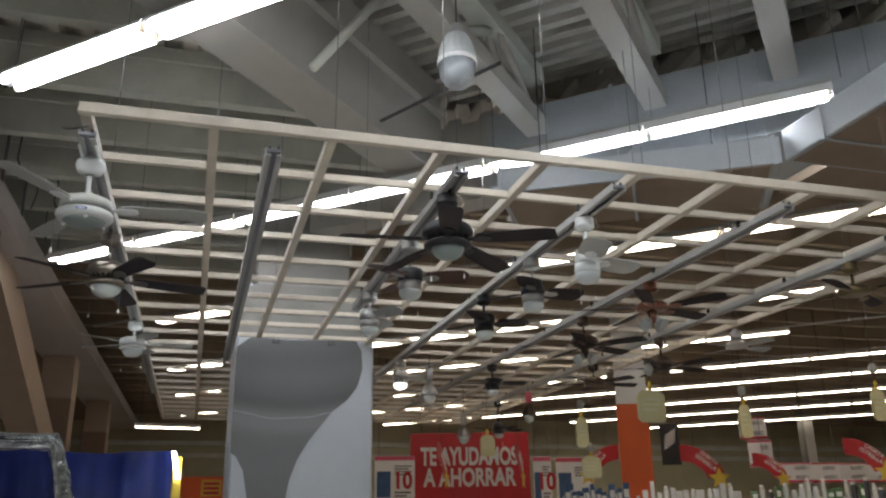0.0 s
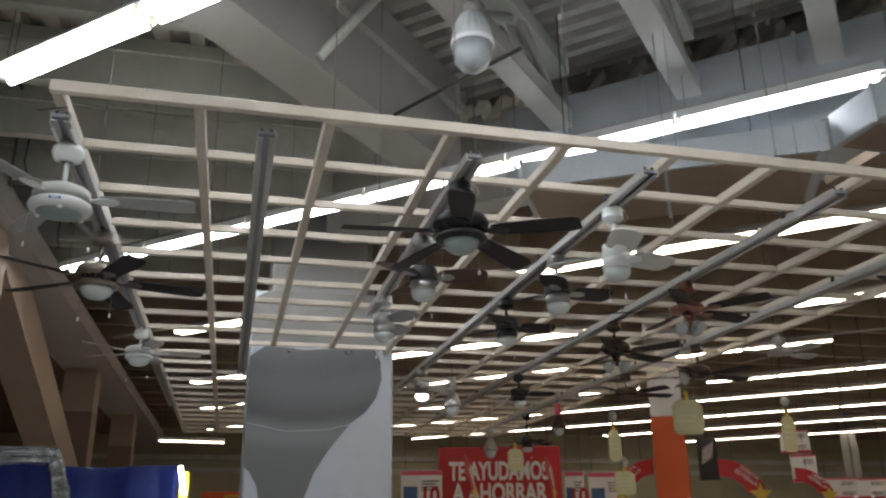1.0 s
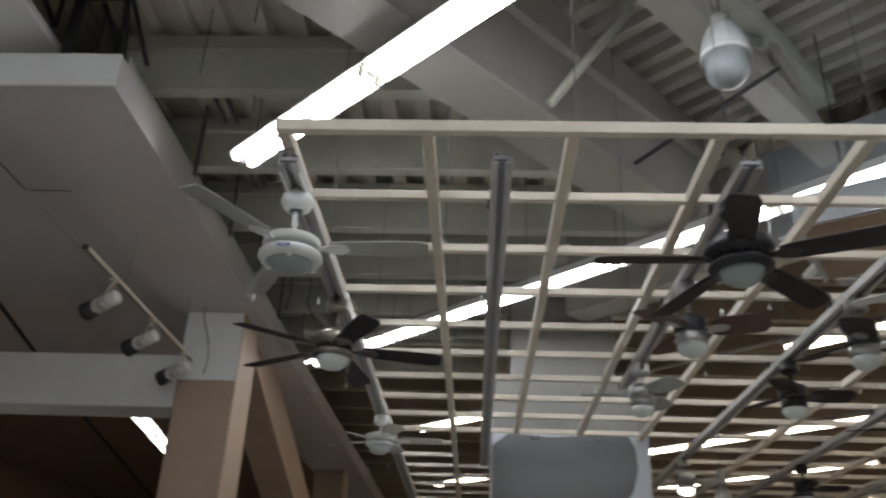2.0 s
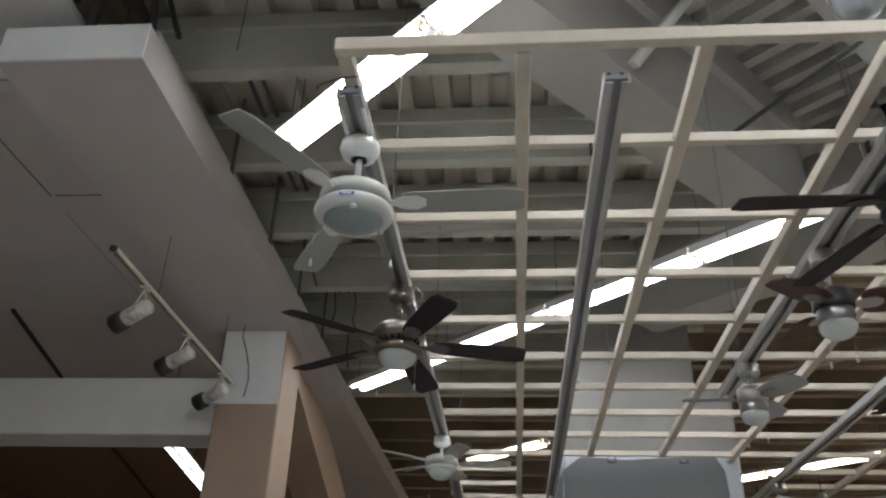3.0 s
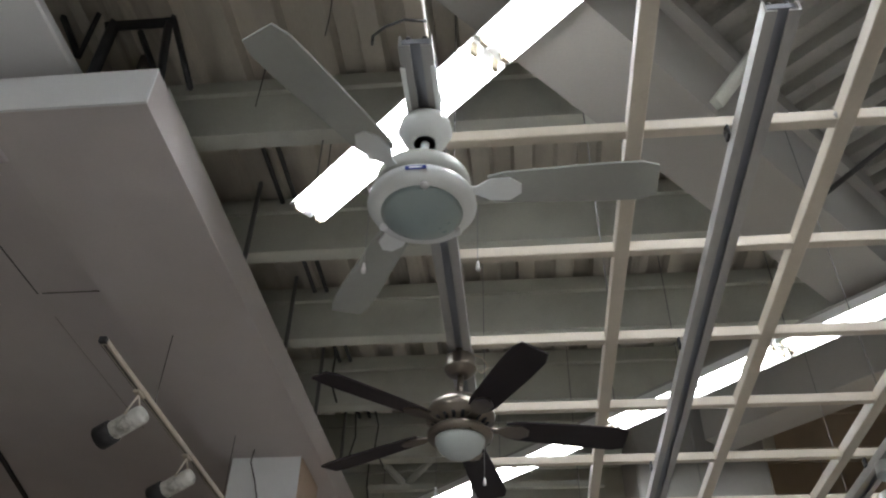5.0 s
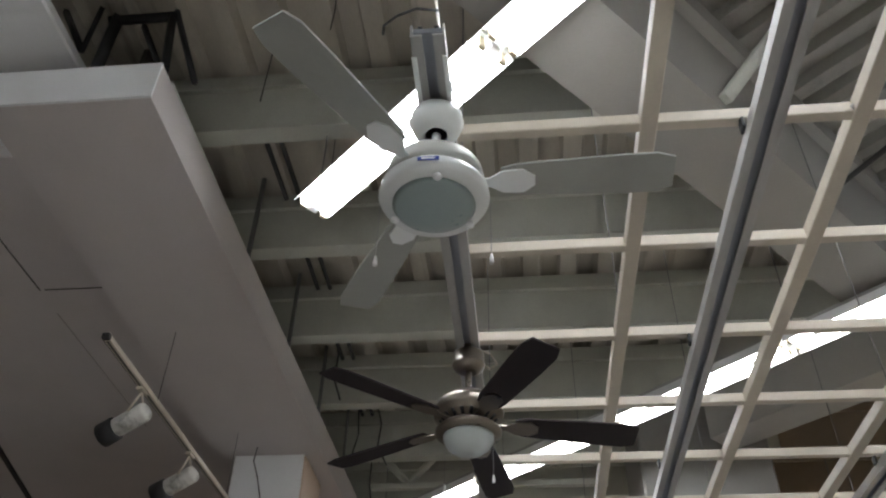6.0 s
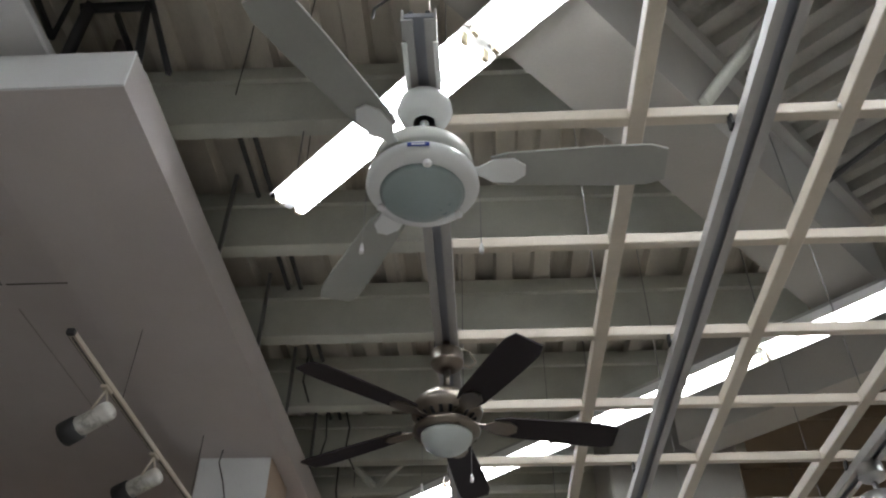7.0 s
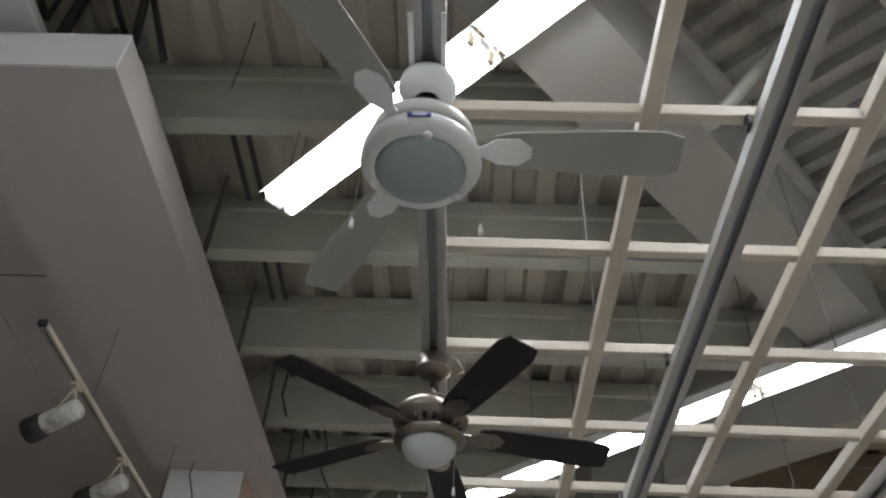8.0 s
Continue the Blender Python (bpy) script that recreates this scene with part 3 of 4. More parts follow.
for i, j in ((0, 2), (0, 6), (0, 11), (1, 3), (2, 0), (2, 6), (3, 0), (3, 4), (4, 0), (4, 3), (5, 0), (5, 5), (6, 0), (6, 2), (7, 1), (7, 6), (8, 0), (8, 3), (9, 2), (10, 1), (10, 6), (4, 8), (6, 9), (8, 9), (1, 8), (0, 16), (3, 15), (6, 15)):
    w = part("hanger_wire", rod(B(), (C * i + 0.012, R * j + 0.005, GZ + 0.028), (C * i + 0.012, R * j + 0.005, 5.80), 0.003, 5), HANGER)
    tagged(w, "thin steel wire holding the display grid", "wire", "grid wires")
for i, j in ((2, 1), (0, 1), (4, 3)):
    bw = part("binding_wire", lathe(B(), [(0.034, -0.012), (0.038, 0.0), (0.034, 0.012)], 14, (C * i, R * j, GZ - 0.004)), RAIL)
    tagged(bw, "twist of binding wire round a grid joint", "wire")

RAILS = ((0.0, 0.13, 9.0), (0.91, 0.10, 6.3), (1.94, 0.12, 3.3), (2.90, 0.10, 9.3), (4.09, 0.12, 10.0), (5.32, 0.12, 10.5))
for x, a, b in RAILS:
    rl = thing("mounting_rail", "slotted zinc mounting rail under the display grid", "rail", (x, 0, 3.40), "fan mounting rails")
    for s in (-1, 1):
        bm = B()
        prism(bm, [(0.014 * s, 0.0), (0.044 * s, 0.0), (0.044 * s, 0.045), (0.038 * s, 0.045), (0.038 * s, 0.006), (0.014 * s, 0.006)], a, b, lambda p, z, y: (p, y, z))
        part("flange", bm, RAIL, rl)
    part("slot", box(B(), -0.0375, 0.0375, a + 0.01, b, 0.026, 0.043), SLOT, rl)
    y = a + 0.45
    while y < b:
        cl = B()
        box(cl, -0.054, -0.045, y - 0.018, y + 0.018, 0.035, 0.076, 0.002)
        rod(cl, (-0.050, y, 0.07), (-0.050, y, 0.10), 0.006, 6)
        part("clip", cl, BLACKSTEEL, rl)
        y += R * 2
    for s in (-0.022, 0.022):
        part("bolt", lathe(B(), [(0.009, 0.046), (0.009, 0.058), (0.005, 0.062)], 6, (s, a + 0.02, 0)), WIRE, rl)


# ---------------------------------------------------------------- ceiling fans
def blade_mesh(r0, r1, w0, w1, leaf):
    """A blade along x with rounded corners; leaf: swollen in the middle."""
    top = []
    n = 10
    for k in range(n + 1):
        f = k / n
        x = r0 + (r1 - r0) * f
        w = w0 + (w1 - w0) * min(1, f * 1.5)
        if leaf:
            w = w0 + (w1 - w0) * math.sin(math.pi * min(1.0, 0.12 + f * 0.72)) ** 0.8
        if f > 0.86:
            w *= math.sqrt(max(0.05, 1 - ((f - 0.86) / 0.155) ** 2)) if leaf else math.sqrt(max(0.3, 1 - ((f - 0.86) / 0.175) ** 4))
        if f < 0.06:
            w *= 0.82
        top.append((x, w / 2))
    pts = top + [(x, -w) for x, w in reversed(top)]
    bm = B()
    prism(bm, pts, -0.003, 0.003, lambda a, b, c: (a, b, c))
    return bm


def fan(at, label, n, a0, reach, metal, blade_mat, width=0.125, drop=0.12, motor=0.125, light="bowl", lit=None, leaf=False,
        style="round", inner=0.17, tilt=-12, glass=None, metal2=None, sag=0.0, motor_mat=None):
    f = thing("ceiling_fan", label, "ceiling fan", (at[0], at[1], 3.398), "fans on the display grid")
    metal2 = metal2 or metal
    glass = glass or FROST
    part("canopy", lathe(B(), [(0.058, -0.002), (0.060, -0.010), (0.060, -0.050), (0.064, -0.053), (0.063, -0.060), (0.050, -0.076), (0.030, -0.086)], 32), metal, f)
    part("bracket", box(B(), -0.016, 0.016, -0.03, 0.03, 0.0, 0.035), metal2, f)
    part("rod", rod(B(), (0, 0, -0.08), (0, 0, -0.085 - drop), 0.0125, 12), metal, f)
    t = -0.08 - drop
    if style == "disc":
        prof = [(0.03, t), (0.085, t - 0.004), (motor * 0.93, t - 0.022), (motor * 0.97, t - 0.05), (motor * 0.95, t - 0.066), (motor * 0.6, t - 0.070)]
        h = 0.075
    elif style == "drum":
        prof = [(0.03, t), (motor * 0.8, t - 0.003), (motor, t - 0.014), (motor, t - 0.085), (motor * 0.92, t - 0.095)]
        h = 0.095
    else:
        prof = [(0.028, t), (motor * 0.62, t - 0.012), (motor * 0.9, t - 0.042), (motor, t - 0.075), (motor * 0.97, t - 0.092), (motor * 0.7, t - 0.105), (motor * 0.58, t - 0.128)]
        h = 0.128
    m = part("motor", lathe(B(), prof, 36), motor_mat or metal, f)
    if style == "round":
        part("switch_housing", lathe(B(), [(motor * 0.44, t - 0.142), (motor * 0.46, t - 0.126), (motor * 0.57, t - 0.1285)], 28), BLACKFAN, f, "dark neck below the motor")
    if style == "round":
        for k in range(18):
            a = 2 * math.pi * k / 18
            ca, sa = math.cos(a), math.sin(a)
            r = motor * 0.80
            part("vent_slot", rod(B(), (r * ca, r * sa, t - 0.099), (motor * 0.64 * ca, motor * 0.64 * sa, t - 0.118), 0.007, 4), BLACKFAN, m)
    zb = t - h * (0.72 if style != "round" else 0.9)
    bm_data = mesh_of("blade", blade_mesh(inner, reach, width * 0.78, width, leaf), blade_mat)
    arm = B()
    prism(arm, [(motor * 0.55, -0.016), (inner - 0.03, -0.013), (inner + 0.005, -0.034), (inner + 0.055, -0.036), (inner + 0.085, -0.014), (inner + 0.085, 0.014),
                (inner + 0.055, 0.036), (inner + 0.005, 0.034), (inner - 0.03, 0.013), (motor * 0.55, 0.016)], -0.010, -0.004, lambda a, b, c: (a, b, c))
    arm_data = mesh_of("blade_arm", arm, metal2)
    for k in range(n):
        a = a0 + 360 * k / n
        ar = part("blade_arm", arm_data, metal2, f)
        ar.matrix_basis = pose(0, 0, zb, 0, sag, a) @ pose(0, 0, 0, tilt)
        bl_ = part("blade", bm_data, blade_mat, f)
        bl_.matrix_basis = pose(0, 0, zb, 0, sag, a) @ pose(0, 0, 0, tilt)
    z = t - h
    if light == "bowl":
        part("light_collar", lathe(B(), [(0.04, z + 0.012), (motor * 0.75, z - 0.002), (motor * 0.93, z - 0.022), (motor * 0.9, z - 0.036), (0.09, z - 0.042)], 36), metal2, f)
        part("light_bowl", lathe(B(), [(0.093, z - 0.042), (0.092, z - 0.055), (0.080, z - 0.080), (0.055, z - 0.100), (0.02, z - 0.109)], 32), lit or glass, f, "frosted glass light bowl")
        z -= 0.045
    elif light == "disc":
        part("light_ring", lathe(B(), [(0.05, z + 0.004), (motor * 0.9, z - 0.004), (motor * 1.04, z - 0.016), (motor * 1.06, z - 0.034), (motor * 0.98, z - 0.050), (motor * 0.8, z - 0.056)], 48), metal, f)
        part("light_bowl", lathe(B(), [(motor * 0.79, z - 0.057), (motor * 0.70, z - 0.066), (motor * 0.4, z - 0.076), (0.02, z - 0.079)], 40), glass, f, "flat frosted glass cover")
        for k in range(3):
            a = math.radians(40 + 120 * k)
            part("clip", lathe(B(), [(0.010, z - 0.058), (0.011, z - 0.066), (0.005, z - 0.070)], 10, (motor * 0.84 * math.cos(a), motor * 0.84 * math.sin(a), 0)), ENAMEL, f)
        z -= 0.02
    elif light == "cup":
        part("light_collar", lathe(B(), [(0.05, z + 0.004), (0.078, z), (0.080, z - 0.055), (0.074, z - 0.060)], 32), metal2, f)
        part("light_bowl", lathe(B(), [(0.073, z - 0.060), (0.078, z - 0.078), (0.066, z - 0.105), (0.04, z - 0.122), (0.012, z - 0.128)], 28), lit or glass, f, "frosted glass light bowl")
        z -= 0.06
    elif light == "four":
        part("light_stem", lathe(B(), [(0.03, z + 0.004), (0.045, z - 0.012), (0.03, z - 0.05), (0.035, z - 0.085), (0.012, z - 0.105)], 20), metal2, f)
        for k in range(4):
            a = math.radians(25 + 90 * k)
            d = Vector((math.cos(a), math.sin(a), -0.75)).normalized()
            p = Vector((0, 0, z - 0.05)) + d * 0.05
            sh = part("lamp_shade", lathe(B(), [(0.014, 0), (0.026, 0.010), (0.034, 0.040), (0.048, 0.080), (0.045, 0.081)], 20, p, axis=d, flute=0.03, flutes=8), SHADEGLASS, f, "bell-shaped frosted glass shade")
            part("socket", rod(B(), Vector((0, 0, z - 0.04)), p + d * 0.012, 0.014, 8), metal2, f)
        z -= 0.1
    for s, ln in ((1, 0.19), (-1, 0.18)) if light == "disc" else ((1, 0.14), (-1, 0.17)):
        c = B()
        r = motor * (1.06 if light == "disc" else 0.66)
        rod(c, (r * s, 0.015, z - 0.01), (r * s, 0.015, z - ln), 0.0013, 5)
        ch = part("pull_chain", c, CHROME, f)
        part("pull_knob", lathe(B(), [(0.003, z - ln + 0.002), (0.006, z - ln - 0.018), (0.0055, z - ln - 0.026)], 8, (r * s, 0.015, 0)), WHITEPRINT, ch)
    return f


f1 = fan((0, 0.39), "white enamelled fan with a flat round light, blades bare", 3, 0, 0.60, WHITEFAN, SILVERBLADE, 0.12, 0.13, 0.132, "disc", style="disc", tilt=-8, glass=TEALGLASS, motor_mat=GREYENAMEL)
for sx in (-0.047, 0.033):
    part("strap", box(B(), sx, sx + 0.014, -0.20, 0.03, -0.009, -0.001, 0.002), WHITEFAN, f1, "flat white mounting strap")
part("canopy_cover", lathe(B(), [(0.050, -0.004), (0.070, -0.016), (0.074, -0.040), (0.062, -0.070), (0.030, -0.086)]), WHITEFAN, f1)
st = part("sticker", prism(B(), [(a, b) for a, b in ((-0.026, -0.006), (0.026, -0.006), (0.026, 0.006), (-0.026, 0.006))], -0.1425, -0.1405, lambda a, b, c: (a, c, b - 0.317)), BLUELABEL, f1, "small blue maker's sticker")
part("sticker_mark", prism(B(), [(-0.016, -0.0025), (0.016, -0.0025), (0.016, 0.0025), (-0.016, 0.0025)], -0.1432, -0.1426, lambda a, b, c: (a, c, b - 0.317)), WHITEPRINT, st)
cw = part("loose_wire", cord(B(), [(0.03, 0.10, 3.46), (-0.02, 0.07, 3.43), (-0.07, 0.08, 3.42), (-0.11, 0.12, 3.44), (-0.12, 0.16, 3.46)], 0.004), WIRE)
tagged(cw, "curled end of electric wire on the rail", "wire")
for x, y in ((0.0, 1.62), (1.94, 0.41), (2.90, 0.58), (4.09, 1.85)):
    lw = part("loose_wire", cord(B(), [(x + 0.05, y, 3.41), (x + 0.085, y + 0.01, 3.40), (x + 0.11, y + 0.02, 3.36), (x + 0.085, y + 0.02, 3.335), (x + 0.055, y + 0.01, 3.35)], 0.003), CREAM)
    tagged(lw, "loop of pale electric wire beside a fan canopy", "wire")
fan((0, 1.62), "pewter fan with five dark wooden blades and a frosted bowl", 5, -63, 0.62, PEWTER, WENGE, 0.125, 0.105, 0.132, "bowl", sag=2)
fan((0, 4.2), "white fan with a bowl light on the outer rail", 5, 4, 0.53, WHITEFAN, WHITEBLADE, 0.12, 0.07, 0.13, "bowl", style="disc")
fan((1.94, 0.41), "large black fan with five dark blades and a bowl", 5, -33, 0.63, BLACKFAN, WENGE, 0.13, 0.08, 0.15, "bowl", metal2=BLACKFAN, glass=TEALGLASS, sag=3)
fan((1.94, 1.30), "chrome cup fan with short reddish walnut blades", 3, -20, 0.40, CHROME, WALNUT, 0.18, 0.11, 0.085, "cup", style="drum", leaf=True, inner=0.11, motor_mat=BLACKFAN)
fan((1.94, 2.68), "small chrome fan with three grey blades", 3, -65, 0.40, CHROME, GREYBLADE, 0.16, 0.06, 0.085, "cup", style="drum", leaf=True, inner=0.11)
fan((2.90, 0.58), "small white fan with three rounded white blades", 3, 15, 0.42, WHITEFAN, WHITEBLADE, 0.17, 0.13, 0.075, "cup", style="drum", leaf=True, inner=0.10)
fan((2.90, 1.47), "chrome fan with three dark rounded blades", 3, 3, 0.40, CHROME, WENGE, 0.18, 0.10, 0.085, "cup", style="drum", leaf=True, inner=0.11, motor_mat=BLACKFAN)
fan((2.90, 2.55), "black fan with rounded dark blades and a small bowl", 3, 0, 0.40, BLACKFAN, WENGE, 0.17, 0.08, 0.09, "cup", style="drum", leaf=True, inner=0.11)
fan((2.90, 5.6), "small fan with its frosted bowl lit", 3, 20, 0.38, CHROME, WHITEBLADE, 0.15, 0.05, 0.085, "cup", LIT, True, style="drum", inner=0.11)
fan((4.09, 1.85), "copper fan with dark blades and four glass shades", 5, -55, 0.62, COPPER, WENGE, 0.12, 0.08, 0.13, "four", style="disc")
fan((4.09, 3.1), "bronze fan with dark blades and four glass shades", 5, -50, 0.60, DARKBROWN, WENGE, 0.13, 0.08, 0.13, "four")
fan((4.09, 5.7), "dark fan with rounded blades far along its rail", 4, -10, 0.42, BLACKFAN, WENGE, 0.14, 0.08, 0.10, "cup", style="drum", leaf=True, inner=0.12)
fan((5.32, 1.0), "aged brass fan with slim dark blades", 4, 30, 0.55, BRASS, WENGE, 0.11, 0.10, 0.12, "none", style="disc")
fan((5.32, 3.8), "dark bronze fan hung low with long blades", 5, 8, 0.60, DARKBROWN, WENGE, 0.12, 0.12, 0.12, "none")
fan((5.32, 5.4), "dark bronze drum fan with long blades", 5, 4, 0.60, DARKBROWN, WENGE, 0.12, 0.09, 0.13, "none", style="drum")
fan((5.32, 8.9), "black fan on a long rod", 4, 15, 0.45, BLACKFAN, WENGE, 0.12, 0.25, 0.10, "cup")
fan((5.95, 3.35), "grey flat fan close under the grid", 4, 10, 0.45, RAIL, GREYBLADE, 0.13, 0.02, 0.12, "none", style="disc")

# ---------------------------------------------------------------- track with spotlights
tr = thing("spotlight_track", "cream lighting track hung under the soffit", "track", (-2.06, 2.52, 4.15))
part("rail", box(B(), -0.02, 0.02, 0.0, 2.55, -0.016, 0.016, 0.002), CREAM, tr)
part("groove", box(B(), -0.006, 0.006, 0.01, 2.54, -0.0195, -0.0165), JOINTSHADE, tr)
# dark strip put in as the shade along this edge
part("edge_strip", box(B(), -0.0245, -0.0205, 0.0, 2.55, -0.014, 0.012), JOINTSHADE, tr, "dark strip painted as the shadow gap along the rail")
part("end_cap", box(B(), -0.022, 0.022, -0.03, -0.001, -0.018, 0.018, 0.002), BLACKSTEEL, tr)
for yy in (0.75, 2.2):
    part("hanger", rod(B(), (0, yy, 0.016), (0, yy, 0.538), 0.003, 5), WIRE, tr)


def spotlight(y):
    s = thing("spotlight", "white tin spotlight with a black rim, paint flaking", "spotlight", (-2.06, y, 4.13), "spotlights on the track")
    d = Vector((-0.90, 0.30, -0.34)).normalized()
    o = Vector((0.035, 0.03, -0.135))
    part("body", lathe(B(), [(0.022, -0.02), (0.050, -0.015), (0.057, 0.0), (0.057, 0.215), (0.054, 0.22)], 24, o, axis=d), SPOTPAINT, s)
    part("rim", lathe(B(), [(0.060, 0.196), (0.072, 0.204), (0.074, 0.300), (0.066, 0.304), (0.058, 0.25)], 24, o, axis=d), BLACKSTEEL, s, "black rim")
    bm = B()
    for k in (-1, 1):
        q = o + d * 0.06 + d.cross(Vector((0, 0, 1))).normalized() * 0.075 * k
        rod(bm, (0, 0, -0.02), q, 0.007, 4)
    part("yoke", bm, CREAM, s)
    part("adapter", box(B(), -0.02, 0.02, -0.045, 0.045, -0.022, -0.002, 0.003), CREAM, s)
    return s


SPOTPAINT = mat("flaking_white_paint", (0.66, 0.65, 0.61), 0.5, var=0.15, scale=9, stain=(0.13, 0.12, 0.10), stain_at=0.53)
for y in (3.05, 3.92, 4.80):
    spotlight(y)

# ---------------------------------------------------------------- pillar wrapped in a print
kc = part("column", box(B(), 1.17, 2.24, 5.45, 6.5, 4.15, 5.82, 0.015), BEAMGREY)
tagged(kc, "grey painted pillar above the printed wrap", "column", kind="structure")
wp = thing("printed_column_wrap", "large pillar wrapped in a pale print of a glass", "column wrap", (0.98, 5.2, 0))
part("panel", box(B(), 0, 1.51, 0, 1.5, 0, 4.12, 0.02), WRAP, wp)
face = lambda a, b, c: (a, -c, b)
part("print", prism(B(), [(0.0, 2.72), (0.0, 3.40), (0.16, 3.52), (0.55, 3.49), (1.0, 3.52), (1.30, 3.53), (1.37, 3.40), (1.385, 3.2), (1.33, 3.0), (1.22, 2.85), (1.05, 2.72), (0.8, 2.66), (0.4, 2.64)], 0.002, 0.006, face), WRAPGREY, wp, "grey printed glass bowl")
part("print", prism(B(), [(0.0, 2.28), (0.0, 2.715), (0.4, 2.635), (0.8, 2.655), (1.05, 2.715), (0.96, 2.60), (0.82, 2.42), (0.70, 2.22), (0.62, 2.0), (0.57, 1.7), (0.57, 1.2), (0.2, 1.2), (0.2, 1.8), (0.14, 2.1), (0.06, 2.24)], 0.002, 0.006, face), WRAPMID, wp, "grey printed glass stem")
part("print", prism(B(), [(0.005, 3.56), (1.505, 3.56), (1.505, 4.118), (0.16, 4.118), (0.005, 4.02)], 0.002, 0.006, face), WRAPTOP, wp, "grey upper field of the print")
for x in (0.35, 0.95):
    hk = part("hook", cord(B(), [(1.0 + x, 5.02, 3.47), (1.0 + x, 5.0, 3.42), (1.06 + x, 5.0, 3.42), (1.06 + x, 5.02, 3.47)], 0.006, 6), WIRE)
    tagged(hk, "small wire hook under a grid bar", "hook")

# ---------------------------------------------------------------- stall with blue drape
stl = thing("market_stall", "stall hung with a dark blue tarpaulin drape", "stall", (0, 4.0, 0))


def drape(x0, x1, z1):
    bm = B()
    n = 60
    cols = []
    for k in range(n + 1):
        x = x0 + (x1 - x0) * k / n
        yy = 0.03 * math.sin(k * 0.9) + 0.02 * math.sin(k * 2.3 + 1)
        zt = z1 + 0.012 * math.sin(k * 0.35)
        cols.append([bm.verts.new((x, yy * (1 - 0.4 * j), zt * (1 - j) + 0.02)) for j in (0, 0.35, 0.7, 1.0)])
    for a, b in zip(cols, cols[1:]):
        for j in range(3):
            f = bm.faces.new((a[j], b[j], b[j + 1], a[j + 1]))
            f.smooth = True
    bmesh.ops.solidify(bm, geom=bm.faces[:], thickness=0.006)
    return bm


part("drape", drape(-3.2, 0.45, 2.17), TARP, stl)
part("edge_board", box(B(), 0.455, 0.53, -0.04, 0.02, 0, 2.15, 0.004), YELLOW, stl, "yellow edge board")
lt = thing("light_tube", "upright bare tube lamp beside the stall, lit", "lamp", (0.50, 3.94, 1.5))
part("tube", rod(B(), (0.0, 0, 0.46), (-0.05, 0, 0.69), 0.018), TUBE, lt)
fo = thing("foil_frame", "stall frame wrapped in crumpled silver foil", "frame", (0, 3.6, 0))


def crumple(bm, amount, seed):
    rng = random.Random(seed)
    bmesh.ops.subdivide_edges(bm, edges=bm.edges[:], cuts=5, use_grid_fill=True)
    for v in bm.verts:
        v.co += Vector([rng.uniform(-amount, amount) for _ in range(3)])
    return bm


part("post", crumple(prism(B(), [(-0.53, 2.28), (-0.44, 2.28), (-0.27, 1.7), (-0.25, 0.0), (-0.36, 0.0), (-0.38, 1.7)], -0.05, 0.05, lambda a, b, c: (a, c, b)), 0.02, 3), FOIL, fo)
part("top_rail", crumple(box(B(), -3.0, -0.47, -0.05, 0.05, 2.19, 2.29), 0.02, 4), FOIL, fo)

for z in (3.72, 4.15):
    wr = part("trim", box(B(), X0, X1, 26.75, 26.95, z, z + 0.16), BEAM)
    tagged(wr, "pale cable tray along the far wall", "trim", kind="structure")

# ---------------------------------------------------------------- far signs and shelves
bn = thing("sale_banner", "large red hanging banner with white lettering", "banner", (7.8, 18, 2.0), turn=-14)
part("panel", box(B(), -1.62, 1.62, 0, 0.05, -0.6, 1.82, 0.01), RED, bn)
words("TE AYUDAMOS", 0.64, WHITEPRINT, bn, (-0.02, -0.01, 1.17), width=0.60, bold=0.035)
words("A AHORRAR", 0.64, WHITEPRINT, bn, (-0.02, -0.01, 0.62), width=0.68, bold=0.035)
for s in (-1.3, 1.3):
    part("cord", rod(B(), (s, 0.02, 1.82), (s, 0.02, 3.81), 0.006), WIRE, bn)


def poster(at, w, h, turn, label, red=PINK, number=None, picture=True):
    p = thing("poster", label, "poster", at, turn=turn)
    part("board", box(B(), 0, w, 0, 0.02, 0, h, 0.003), WHITEPRINT, p)
    part("footer", box(B(), 0.004, w - 0.004, -0.006, -0.001, 0.004, h * 0.14), red, p)
    part("header", box(B(), 0.004, w - 0.004, -0.006, -0.001, h * 0.92, h - 0.004), red, p)
    if picture:
        part("picture", box(B(), w * 0.06, w * 0.40, -0.006, -0.001, h * 0.25, h * 0.72), BLUEPACK, p)
    for k in range(4):
        part("text_bar", box(B(), w * 0.5, w * (0.92 - 0.08 * (k % 2)), -0.006, -0.001, h * (0.80 - 0.05 * k), h * (0.825 - 0.05 * k)), GREYINK, p)
    for k in range(3):
        part("text_bar", box(B(), w * 0.5, w * (0.90 - 0.1 * (k % 2)), -0.006, -0.001, h * (0.20 + 0.06 * k), h * (0.235 + 0.06 * k)), GREYINK, p)
    if number:
        words(number, h * 0.42, RED, p, (w * 0.70, -0.008, h * 0.54), width=0.85, bold=0.03)
    for s in (0.1, 0.9):
        part("cord", rod(B(), (w * s, 0.01, h), (w * s, 0.01, 5.80 - at[2]), 0.004), WIRE, p)
    return p


poster((4.34, 14, 1.75), 0.86, 1.14, -12, "white poster with a red number hung over the aisle", number="10")
poster((8.8, 16, 1.7), 0.46, 1.34, -16, "narrow white poster with red number", number="10")
poster((9.42, 16, 1.7), 0.95, 1.32, -16, "white poster with columns of small print")
poster((10.41, 9.5, 2.40), 0.42, 0.48, -30, "small white and pink price poster", picture=False)
